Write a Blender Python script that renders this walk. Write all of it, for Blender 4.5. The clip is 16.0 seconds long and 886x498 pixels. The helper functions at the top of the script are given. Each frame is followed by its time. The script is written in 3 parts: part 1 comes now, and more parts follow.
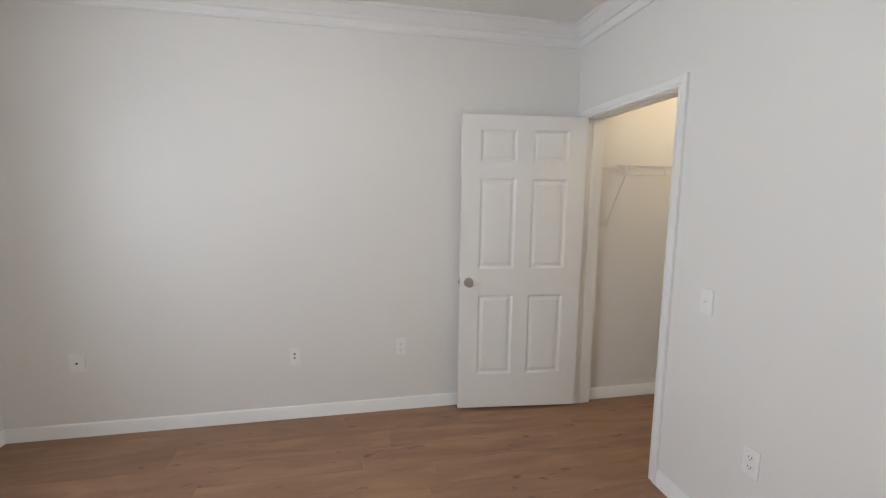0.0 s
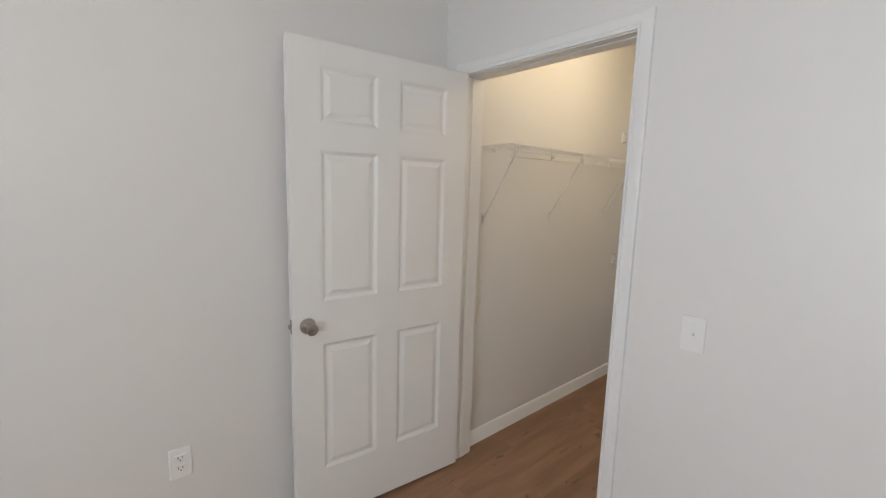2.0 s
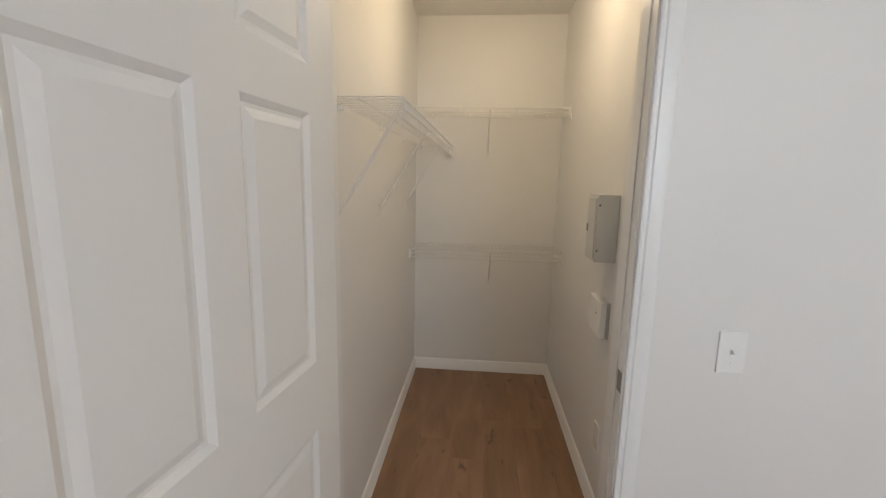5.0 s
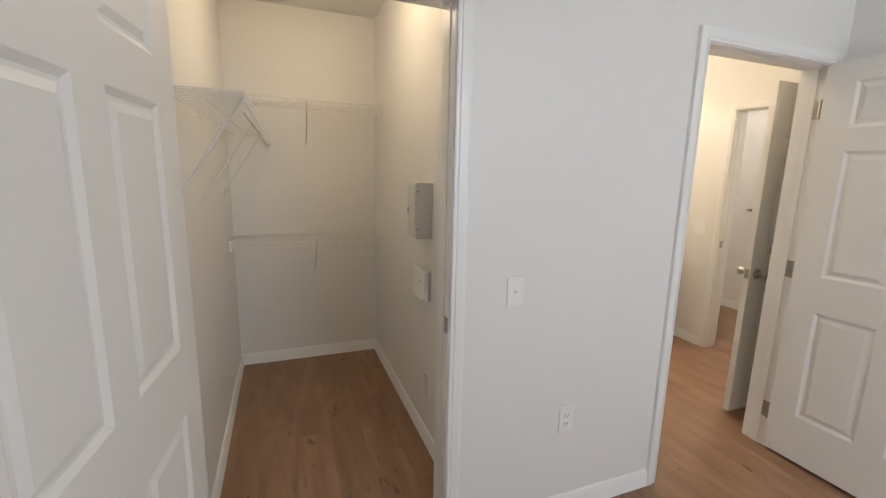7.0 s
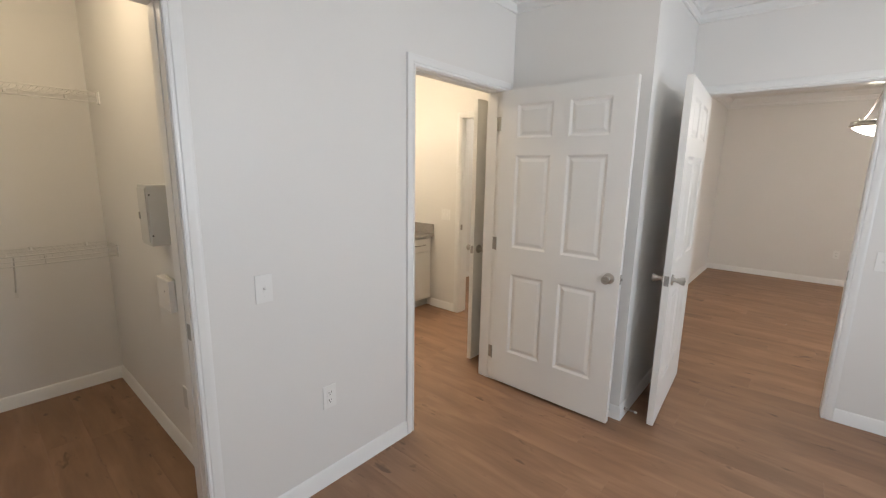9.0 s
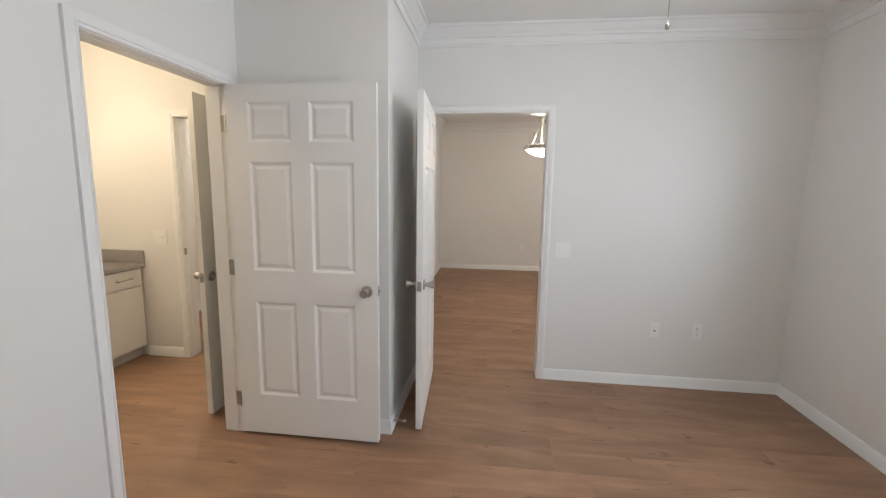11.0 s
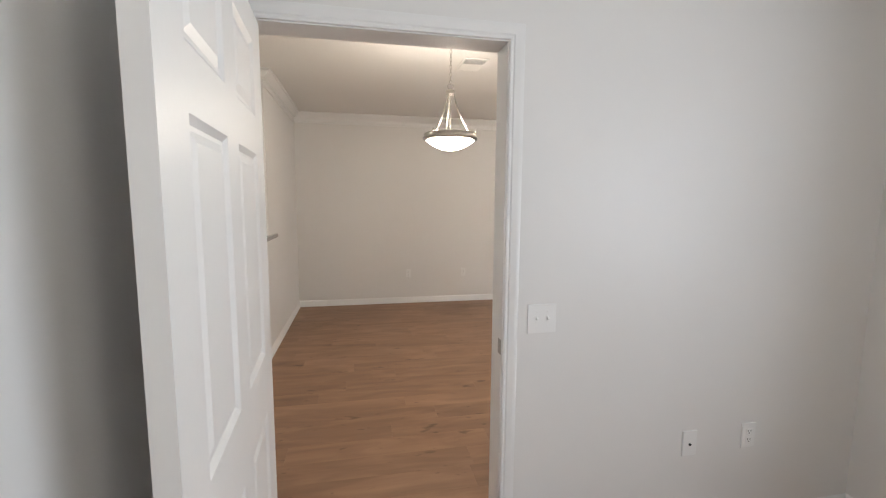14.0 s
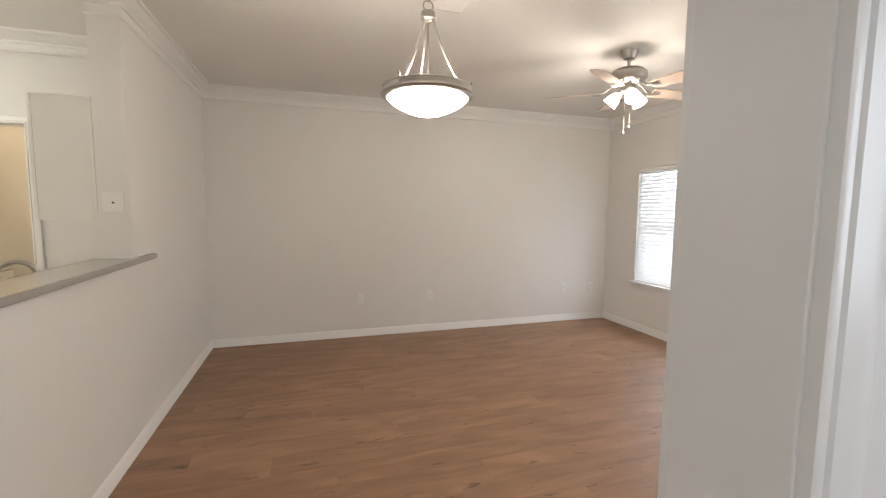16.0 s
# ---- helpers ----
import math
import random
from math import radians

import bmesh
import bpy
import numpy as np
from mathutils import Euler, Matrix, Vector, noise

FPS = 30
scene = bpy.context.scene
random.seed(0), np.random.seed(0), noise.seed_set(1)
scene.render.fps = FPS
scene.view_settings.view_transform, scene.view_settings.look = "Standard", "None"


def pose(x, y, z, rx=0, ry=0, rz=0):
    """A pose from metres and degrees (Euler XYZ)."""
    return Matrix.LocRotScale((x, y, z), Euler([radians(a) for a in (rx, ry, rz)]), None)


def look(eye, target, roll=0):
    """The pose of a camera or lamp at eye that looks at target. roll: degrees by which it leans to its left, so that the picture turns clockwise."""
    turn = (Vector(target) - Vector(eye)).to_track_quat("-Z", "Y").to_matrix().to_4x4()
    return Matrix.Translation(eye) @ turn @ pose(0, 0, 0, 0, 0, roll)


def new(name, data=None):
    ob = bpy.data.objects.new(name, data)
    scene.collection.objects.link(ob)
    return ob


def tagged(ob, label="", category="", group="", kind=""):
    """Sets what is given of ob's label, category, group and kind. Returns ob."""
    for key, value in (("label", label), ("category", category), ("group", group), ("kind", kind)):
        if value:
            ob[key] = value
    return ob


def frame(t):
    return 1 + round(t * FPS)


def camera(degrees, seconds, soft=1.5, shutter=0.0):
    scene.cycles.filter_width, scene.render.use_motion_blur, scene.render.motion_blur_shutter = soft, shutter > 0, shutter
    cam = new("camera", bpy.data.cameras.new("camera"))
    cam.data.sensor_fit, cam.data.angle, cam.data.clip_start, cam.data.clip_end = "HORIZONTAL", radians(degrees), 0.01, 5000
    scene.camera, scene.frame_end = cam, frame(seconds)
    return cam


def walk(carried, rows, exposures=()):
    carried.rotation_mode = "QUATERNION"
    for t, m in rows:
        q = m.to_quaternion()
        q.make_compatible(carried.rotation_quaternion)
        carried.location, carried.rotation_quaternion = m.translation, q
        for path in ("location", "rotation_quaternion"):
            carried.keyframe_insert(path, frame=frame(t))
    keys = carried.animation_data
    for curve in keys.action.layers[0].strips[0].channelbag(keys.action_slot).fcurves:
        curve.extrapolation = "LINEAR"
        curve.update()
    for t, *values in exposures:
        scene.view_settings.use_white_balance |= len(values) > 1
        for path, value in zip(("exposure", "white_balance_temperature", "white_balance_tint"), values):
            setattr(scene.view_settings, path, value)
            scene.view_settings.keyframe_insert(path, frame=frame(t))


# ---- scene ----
# ---- camera ----
cam = camera(93.1, 16.0, soft=1.25)
PATH = [
    (0, (0.736, 0.982, 1.487), (1.13, 2.928, 1.241), 0.7),
    (0.5, (0.716, 1.258, 1.494), (1.338, 3.141, 1.228), 0.8),
    (1, (0.706, 1.542, 1.492), (1.552, 3.334, 1.218), 1.0),
    (1.5, (0.73, 1.83, 1.495), (1.819, 3.482, 1.206), 1.4),
    (2, (0.792, 2.102, 1.477), (2.096, 3.591, 1.195), 1.6),
    (2.5, (0.857, 2.355, 1.481), (2.340, 3.664, 1.191), 1.35),
    (3, (0.935, 2.589, 1.486), (2.559, 3.717, 1.186), 1.3),
    (3.5, (1.001, 2.799, 1.466), (2.759, 3.703, 1.163), 1.4),
    (3.7, (1.029, 2.874, 1.459), (2.834, 3.686, 1.156), 1.4),
    (5.8, (1.168, 3.330, 1.475), (3.130, 3.136, 1.132), 1.2),
    (6, (1.138, 3.346, 1.470), (3.090, 3.075, 1.125), 1.2),
    (6.5, (1.035, 3.36, 1.458), (2.943, 2.871, 1.113), 1.3),
    (7, (0.926, 3.357, 1.471), (2.762, 2.647, 1.117), 1.3),
    (7.5, (0.813, 3.345, 1.491), (2.569, 2.458, 1.131), 1.1),
    (8, (0.733, 3.323, 1.502), (2.369, 2.233, 1.135), 1.0),
    (8.5, (0.671, 3.303, 1.511), (2.154, 2.014, 1.142), 1.0),
    (9, (0.673, 3.301, 1.513), (1.955, 1.81, 1.143), 1.0),
    (9.5, (0.693, 3.29, 1.503), (1.728, 1.615, 1.147), 0.9),
    (10, (0.724, 3.268, 1.489), (1.498, 1.455, 1.151), 0.9),
    (10.2, (0.734, 3.257, 1.49), (1.386, 1.395, 1.159), 0.9),
    (12.5, (0.921, 2.354, 1.470), (0.731, 0.378, 1.224), 0.45),
    (13, (0.946, 2.034, 1.471), (0.682, 0.066, 1.239), 0.35),
    (13.5, (0.962, 1.691, 1.478), (0.628, -0.267, 1.252), 0.5),
    (14, (0.952, 1.325, 1.482), (0.563, -0.62, 1.257), 0.4),
    (14.5, (0.941, 0.972, 1.491), (0.487, -0.961, 1.269), 0.3),
    (15, (0.903, 0.609, 1.475), (0.397, -1.315, 1.263), 0.5),
    (15.5, (0.838, 0.306, 1.463), (0.295, -1.608, 1.264), 0.8),
    (16, (0.776, 0.061, 1.454), (0.181, -1.839, 1.267), 0.6),
]
walk(cam, [(t, look(eye, target, roll)) for t, eye, target, roll in PATH])

# ---- world, sun, lights, exposure ----
world = bpy.data.worlds.new("world")
scene.world = world
world.use_nodes = True
wn = world.node_tree.nodes
sky = wn.new("ShaderNodeTexSky")
sky.sky_type, sky.sun_disc = "NISHITA", False
sky.sun_elevation, sky.sun_rotation = radians(48), radians(100)
wn["Background"].inputs["Strength"].default_value = 0.12
world.node_tree.links.new(sky.outputs["Color"], wn["Background"].inputs["Color"])


def lamp(name, kind, where, power, colour, size=0.1, size_y=None, spread=180):
    data = bpy.data.lights.new(name, kind)
    data.energy, data.color = power, colour
    if kind == "AREA":
        data.shape, data.size, data.size_y = "RECTANGLE", size, size_y or size
        data.spread = radians(spread)
    elif kind == "SUN":
        data.angle = size
    else:
        data.shadow_soft_size = size
    ob = new(name, data)
    ob.matrix_world = where
    return ob


DAY, WARM, SOFT = (0.80, 0.885, 1.0), (1.0, 0.76, 0.47), (1.0, 0.885, 0.75)
lamp("sun", "SUN", look((8, 3, 10), (0, 0, 0)), 2.0, (1.0, 0.96, 0.9), radians(0.5))
lamp("bedroom_window_light", "AREA", look((-1.37, 1.80, 1.50), (2, 1.80, 1.45)), 31.5, DAY, 1.35, 1.15, 165)
lamp("living_window_light", "AREA", look((-3.40, -3.69, 1.32), (0, -3.69, 1.25)), 46, DAY, 0.95, 1.4)
# Added area fill for the living room; no door or window stands behind it.
lamp("living_fill", "AREA", look((-3.05, -1.45, 1.1), (2, -1.6, 1.0)), 100, (0.96, 0.965, 1.0), 1.5, 1.9)
lamp("bedroom_fan_bulb", "POINT", pose(0.327, 1.83, 2.13), 14.5, (1.0, 0.955, 0.89), 0.12)
lamp("pendant_bulb", "POINT", pose(0.300, -1.70, 2.010), 27, SOFT, 0.06)
lamp("living_fan_bulb", "POINT", pose(-1.52, -2.645, 2.14), 24, SOFT, 0.16)
lamp("closet_bulb", "POINT", pose(3.12, 3.12, 2.40), 9.6, (1.0, 0.79, 0.53), 0.18)
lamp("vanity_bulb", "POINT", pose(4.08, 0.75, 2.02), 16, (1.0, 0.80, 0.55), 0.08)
# Added ceiling fill to brighten the vanity front; no such lamp is known.
lamp("bath_fill", "POINT", pose(3.05, 1.25, 2.52), 15, (1.0, 0.80, 0.55), 0.09)
# Added kitchen fill with no fixture, set far east to light under the cabinet.
lamp("kitchen_fill", "POINT", pose(3.7, -2.6, 2.20), 26, (1.0, 0.94, 0.82), 0.20)
lamp("laundry_bulb", "POINT", pose(3.0, -4.4, 2.45), 17, WARM, 0.08)
# Added fill that brightens the toilet room walls; it has no fixture.
lamp("toilet_room_fill", "POINT", pose(3.3, -0.9, 2.45), 20, SOFT, 0.08)


# ---- materials ----
def material(name, colour, rough=0.5, metal=0.0, grain=0.02, scale=60.0, bump=0.02, stain=0.04, stain_scale=1.6, **more):
    mat = bpy.data.materials.new(name)
    mat.use_nodes = True
    nt = mat.node_tree
    bsdf = nt.nodes["Principled BSDF"]
    coord = nt.nodes.new("ShaderNodeNewGeometry")
    fine = nt.nodes.new("ShaderNodeTexNoise")
    fine.inputs["Scale"].default_value, fine.inputs["Detail"].default_value = scale, 4
    broad = nt.nodes.new("ShaderNodeTexNoise")
    broad.inputs["Scale"].default_value, broad.inputs["Detail"].default_value = stain_scale, 3
    for tex in (fine, broad):
        nt.links.new(coord.outputs["Position"], tex.inputs["Vector"])
    add = nt.nodes.new("ShaderNodeMath")
    add.operation = "MULTIPLY_ADD"
    nt.links.new(fine.outputs["Fac"], add.inputs[0])
    add.inputs[1].default_value = grain * 2
    mul = nt.nodes.new("ShaderNodeMath")
    mul.operation = "MULTIPLY_ADD"
    nt.links.new(broad.outputs["Fac"], mul.inputs[0])
    mul.inputs[1].default_value, mul.inputs[2].default_value = stain * 2, 1 - grain - stain
    nt.links.new(mul.outputs[0], add.inputs[2])
    tint = nt.nodes.new("ShaderNodeVectorMath")
    tint.operation = "SCALE"
    tint.inputs[0].default_value = colour
    nt.links.new(add.outputs[0], tint.inputs["Scale"])
    nt.links.new(tint.outputs[0], bsdf.inputs["Base Color"])
    bsdf.inputs["Roughness"].default_value, bsdf.inputs["Metallic"].default_value = rough, metal
    if bump:
        b = nt.nodes.new("ShaderNodeBump")
        b.inputs["Strength"].default_value, b.inputs["Distance"].default_value = bump, 0.004
        nt.links.new(fine.outputs["Fac"], b.inputs["Height"])
        nt.links.new(b.outputs["Normal"], bsdf.inputs["Normal"])
    for key, value in more.items():
        bsdf.inputs[key.replace("_", " ")].default_value = value
    return mat


WALL = material("wall_paint", (0.80, 0.791, 0.772), 0.42, grain=0.008, scale=140, bump=0.05, stain=0.02)
CEIL = material("ceiling_paint", (0.85, 0.84, 0.815), 0.85, grain=0.02, scale=90, bump=0.25, stain=0.015)
TRIM = material("trim_enamel", (0.84, 0.84, 0.83), 0.3, grain=0.008, scale=40, bump=0.03, stain=0.02)
DOOR = material("door_enamel", (0.82, 0.82, 0.805), 0.42, grain=0.01, scale=70, bump=0.05, stain=0.02)
PLASTIC = material("white_plastic", (0.90, 0.90, 0.885), 0.22, grain=0.004, bump=0, stain=0.01)
DARK = material("dark_slot", (0.03, 0.03, 0.03), 0.6, bump=0)
NICKEL = material("brushed_nickel", (0.46, 0.44, 0.41), 0.31, 1.0, grain=0.05, scale=220, bump=0.02)
STEEL = material("dull_steel", (0.42, 0.41, 0.39), 0.42, 1.0, grain=0.06, scale=160, bump=0.02)
WIRE = material("vinyl_coated_wire", (0.74, 0.735, 0.715), 0.3, grain=0.01, bump=0, stain=0.01)
GREY = material("grey_enamel", (0.62, 0.625, 0.61), 0.45, grain=0.01, bump=0.02)
CABINET = material("cabinet_paint", (0.83, 0.82, 0.785), 0.38, grain=0.01, bump=0.02)
STONE = material("speckled_laminate", (0.36, 0.335, 0.315), 0.28, grain=0.28, scale=210, bump=0.004, stain=0.1, stain_scale=22, Coat_Weight=1.0, Coat_Roughness=0.03, Coat_IOR=1.65)
BLADE = material("washed_wood_blade", (0.48, 0.38, 0.31), 0.42, grain=0.15, scale=30, bump=0.02)
SLAT = material("blind_vinyl", (0.88, 0.88, 0.87), 0.45, grain=0.01, bump=0, stain=0.01)
RUBBER = material("white_rubber", (0.75, 0.74, 0.70), 0.7, bump=0)


def glow(name, colour, strength, base=(0.9, 0.9, 0.88)):
    mat = material(name, base, 0.35, grain=0.01, bump=0, stain=0.01)
    bsdf = mat.node_tree.nodes["Principled BSDF"]
    bsdf.inputs["Emission Color"].default_value = (*colour, 1)
    bsdf.inputs["Emission Strength"].default_value = strength
    return mat


BOWL = glow("frosted_bowl_glass", (1.0, 0.90, 0.76), 22.0)
SHADE = glow("frosted_shade_glass", (1.0, 0.92, 0.80), 5.0)
slat_out = SLAT.node_tree.nodes["Principled BSDF"]
tr = SLAT.node_tree.nodes.new("ShaderNodeBsdfTranslucent")
tr.inputs["Color"].default_value = (0.9, 0.92, 0.95, 1)
mx = SLAT.node_tree.nodes.new("ShaderNodeMixShader")
mx.inputs["Fac"].default_value = 0.12
SLAT.node_tree.links.new(slat_out.outputs[0], mx.inputs[1])
SLAT.node_tree.links.new(tr.outputs[0], mx.inputs[2])
SLAT.node_tree.links.new(mx.outputs[0], SLAT.node_tree.nodes["Material Output"].inputs["Surface"])
GLASS = bpy.data.materials.new("window_glass")
GLASS.use_nodes = True
gb = GLASS.node_tree.nodes["Principled BSDF"]
gb.inputs["Roughness"].default_value, gb.inputs["Transmission Weight"].default_value, gb.inputs["IOR"].default_value = 0.02, 1.0, 1.45


def plank_material():
    mat = bpy.data.materials.new("oak_vinyl_plank")
    mat.use_nodes = True
    nt, n = mat.node_tree, mat.node_tree.nodes
    bsdf = n["Principled BSDF"]
    link = nt.links.new
    info, coord = n.new("ShaderNodeObjectInfo"), n.new("ShaderNodeNewGeometry")
    shift = n.new("ShaderNodeVectorMath")
    shift.operation = "MULTIPLY_ADD"
    link(info.outputs["Random"], shift.inputs[0])
    shift.inputs[1].default_value = (37.0, 53.0, 11.0)
    link(coord.outputs["Position"], shift.inputs[2])

    def stretched(sx, sy, scale, detail, distort):
        m = n.new("ShaderNodeMapping")
        m.inputs["Scale"].default_value = (sx, sy, 1)
        link(shift.outputs[0], m.inputs["Vector"])
        t = n.new("ShaderNodeTexNoise")
        t.inputs["Scale"].default_value, t.inputs["Detail"].default_value = scale, detail
        t.inputs["Distortion"].default_value = distort
        link(m.outputs[0], t.inputs["Vector"])
        return t
    grain = stretched(0.8, 16.0, 2.6, 5, 0.7)
    cloud = stretched(1.0, 4.2, 1.8, 3, 0.7)
    knots = stretched(3.2, 9.0, 2.3, 2, 0.4)
    ramp = n.new("ShaderNodeValToRGB")
    e = ramp.color_ramp.elements
    e[0].position, e[0].color = 0.27, (0.208, 0.115, 0.067, 1)
    e[1].position, e[1].color = 0.73, (0.392, 0.230, 0.138, 1)
    mid = ramp.color_ramp.elements.new(0.5)
    mid.color = (0.290, 0.164, 0.096, 1)
    mix = n.new("ShaderNodeMath")
    mix.operation = "MULTIPLY_ADD"
    link(grain.outputs["Fac"], mix.inputs[0])
    mix.inputs[1].default_value = 0.22
    half = n.new("ShaderNodeMath")
    half.operation = "MULTIPLY"
    link(cloud.outputs["Fac"], half.inputs[0])
    half.inputs[1].default_value = 0.78
    link(half.outputs[0], mix.inputs[2])
    link(mix.outputs[0], ramp.inputs["Fac"])
    tone = n.new("ShaderNodeMapRange")
    link(info.outputs["Random"], tone.inputs["Value"])
    tone.inputs["To Min"].default_value, tone.inputs["To Max"].default_value = 0.945, 1.06
    kr = n.new("ShaderNodeMapRange")
    link(knots.outputs["Fac"], kr.inputs["Value"])
    kr.inputs["From Min"].default_value, kr.inputs["From Max"].default_value = 0.66, 0.76
    kr.inputs["To Min"].default_value, kr.inputs["To Max"].default_value = 1.0, 0.52
    both = n.new("ShaderNodeMath")
    both.operation = "MULTIPLY"
    link(tone.outputs[0], both.inputs[0])
    link(kr.outputs[0], both.inputs[1])
    sc = n.new("ShaderNodeVectorMath")
    sc.operation = "SCALE"
    link(ramp.outputs["Color"], sc.inputs[0])
    link(both.outputs[0], sc.inputs["Scale"])
    link(sc.outputs[0], bsdf.inputs["Base Color"])
    rr = n.new("ShaderNodeMapRange")
    link(grain.outputs["Fac"], rr.inputs["Value"])
    rr.inputs["To Min"].default_value, rr.inputs["To Max"].default_value = 0.36, 0.56
    link(rr.outputs[0], bsdf.inputs["Roughness"])
    b = n.new("ShaderNodeBump")
    b.inputs["Strength"].default_value, b.inputs["Distance"].default_value = 0.12, 0.002
    link(grain.outputs["Fac"], b.inputs["Height"])
    link(b.outputs["Normal"], bsdf.inputs["Normal"])
    return mat


PLANK = plank_material()


# ---- builders ----
def mesh_of(name, bm, mat, smooth=False):
    me = bpy.data.meshes.new(name)
    bmesh.ops.recalc_face_normals(bm, faces=bm.faces)
    bm.to_mesh(me)
    bm.free()
    me.materials.append(mat)
    if smooth:
        for p in me.polygons:
            p.use_smooth = True
        me.set_sharp_from_angle(angle=radians(35))
    return me


def part(name, bm, mat, parent=None, label="", smooth=False, where=None):
    ob = new(name, mesh_of(name, bm, mat, smooth))
    if parent is not None:
        ob.parent = parent
    if where is not None:
        ob.matrix_basis = where
    return tagged(ob, label)


def thing(name, where, label, category, group="", kind=""):
    ob = new(name)
    ob.empty_display_size = 0.05
    ob.matrix_basis = where
    return tagged(ob, label, category, group, kind)


def box(x0, x1, y0, y1, z0, z1, bevel=0.0, bm=None):
    own = bm is None
    bm = bm or bmesh.new()
    vs = [bm.verts.new((x, y, z)) for x in (x0, x1) for y in (y0, y1) for z in (z0, z1)]
    fs = [bm.faces.new([vs[i] for i in f]) for f in ((0, 1, 3, 2), (4, 6, 7, 5), (0, 4, 5, 1), (2, 3, 7, 6), (0, 2, 6, 4), (1, 5, 7, 3))]
    if bevel and own:
        bmesh.ops.bevel(bm, geom=list(bm.edges), offset=bevel, segments=2, profile=0.6, affect="EDGES")
    return bm


def lathe(profile, segments=32, bm=None, axis="z", at=(0, 0, 0)):
    """A turned body from (radius, height) pairs."""
    bm = bm or bmesh.new()
    rings = []
    for r, h in profile:
        ring = []
        for i in range(segments):
            a = 2 * math.pi * i / segments
            p = (r * math.cos(a), r * math.sin(a), h)
            if axis == "y":
                p = (p[0], -p[2], p[1])
            elif axis == "x":
                p = (p[2], p[0], p[1])
            ring.append(bm.verts.new((p[0] + at[0], p[1] + at[1], p[2] + at[2])))
        rings.append(ring)
    for a, b in zip(rings, rings[1:]):
        for i in range(segments):
            bm.faces.new((a[i], a[(i + 1) % segments], b[(i + 1) % segments], b[i]))
    for ring, (r, h) in ((rings[0], profile[0]), (rings[-1], profile[-1])):
        if r > 1e-5:
            bm.faces.new(ring)
    return bm


def tube(points, radius, sides=8, bm=None):
    """A round bar along points."""
    bm = bm or bmesh.new()
    pts = [Vector(p) for p in points]
    rings = []
    up = None
    for i, p in enumerate(pts):
        d = (pts[min(i + 1, len(pts) - 1)] - pts[max(i - 1, 0)]).normalized()
        if up is None:
            up = d.orthogonal().normalized()
        else:
            up = (up - d * up.dot(d)).normalized()
        side = d.cross(up)
        rings.append([bm.verts.new(p + radius * (math.cos(a) * up + math.sin(a) * side)) for a in [2 * math.pi * k / sides for k in range(sides)]])
    for a, b in zip(rings, rings[1:]):
        for k in range(sides):
            bm.faces.new((a[k], a[(k + 1) % sides], b[(k + 1) % sides], b[k]))
    bm.faces.new(rings[0])
    bm.faces.new(rings[-1])
    return bm


def strip(profile, path, bm=None):
    """Trim along a path on the floor plan with the room on its left; profile: (distance from the wall, height)."""
    bm = bm or bmesh.new()
    pts = [Vector(p) for p in path]
    rows = []
    for i, p in enumerate(pts):
        d0 = (p - pts[i - 1]).normalized() if i else (pts[1] - p).normalized()
        d1 = (pts[i + 1] - p).normalized() if i < len(pts) - 1 else d0
        n0, n1 = Vector((-d0.y, d0.x)), Vector((-d1.y, d1.x))
        m = (n0 + n1) / (1 + n0.dot(n1))
        rows.append([bm.verts.new((p.x + m.x * o, p.y + m.y * o, z)) for o, z in profile])
    k = len(profile)
    for a, b in zip(rows, rows[1:]):
        for j in range(k):
            bm.faces.new((a[j], a[(j + 1) % k], b[(j + 1) % k], b[j]))
    bm.faces.new(rows[0])
    bm.faces.new(rows[-1])
    return bm


def wall(name, axis, c0, c1, a0, a1, z0=-0.02, z1=2.65, holes=(), mat=None, label="", category="wall"):
    """A wall from a0 to a1 along axis, between c0 and c1 across it, with holes (a0, a1, z0, z1) right through."""
    us = sorted({a0, a1, *[h[0] for h in holes], *[h[1] for h in holes]})
    ws = sorted({z0, z1, *[h[2] for h in holes if h[2] > z0], *[h[3] for h in holes]})
    solid = {}
    for i in range(len(us) - 1):
        for j in range(len(ws) - 1):
            u, w = (us[i] + us[i + 1]) / 2, (ws[j] + ws[j + 1]) / 2
            solid[i, j] = not any(h[0] < u < h[1] and h[2] < w < h[3] for h in holes)
    bm = bmesh.new()
    cache = {}

    def v(i, j, c):
        key = (i, j, c)
        if key not in cache:
            u, w = us[i], ws[j]
            cache[key] = bm.verts.new((u, c, w) if axis == "x" else (c, u, w))
        return cache[key]
    for (i, j), full in solid.items():
        if not full:
            continue
        for c in (c0, c1):
            bm.faces.new((v(i, j, c), v(i + 1, j, c), v(i + 1, j + 1, c), v(i, j + 1, c)))
        for (di, dj), (p, q) in {(-1, 0): ((i, j), (i, j + 1)), (1, 0): ((i + 1, j), (i + 1, j + 1)), (0, -1): ((i, j), (i + 1, j)), (0, 1): ((i, j + 1), (i + 1, j + 1))}.items():
            if not solid.get((i + di, j + dj)):
                bm.faces.new((v(*p, c0), v(*q, c0), v(*q, c1), v(*p, c1)))
    ob = part(name, bm, mat or WALL)
    return tagged(ob, label or "smooth painted off-white drywall wall", category, kind="structure")


# ---- the large structure ----
CEILING = 2.65
J = 0.018
HEAD, LIVING_HEAD = 2.021, 2.042
N, E, S, W = 3.79, 2.26, -0.15, -1.35
T = 0.115
SB = -0.10
BATH, CLOSET, LIVING, TOILET, LAUNDRY = (0.875, 1.700), (2.815, 3.638), (0.428, 1.316), (2.550, 3.365), (2.705, 3.520)


def hole(o, head=HEAD):
    return (o[0] - J, o[1] + J, -0.02, head + J)


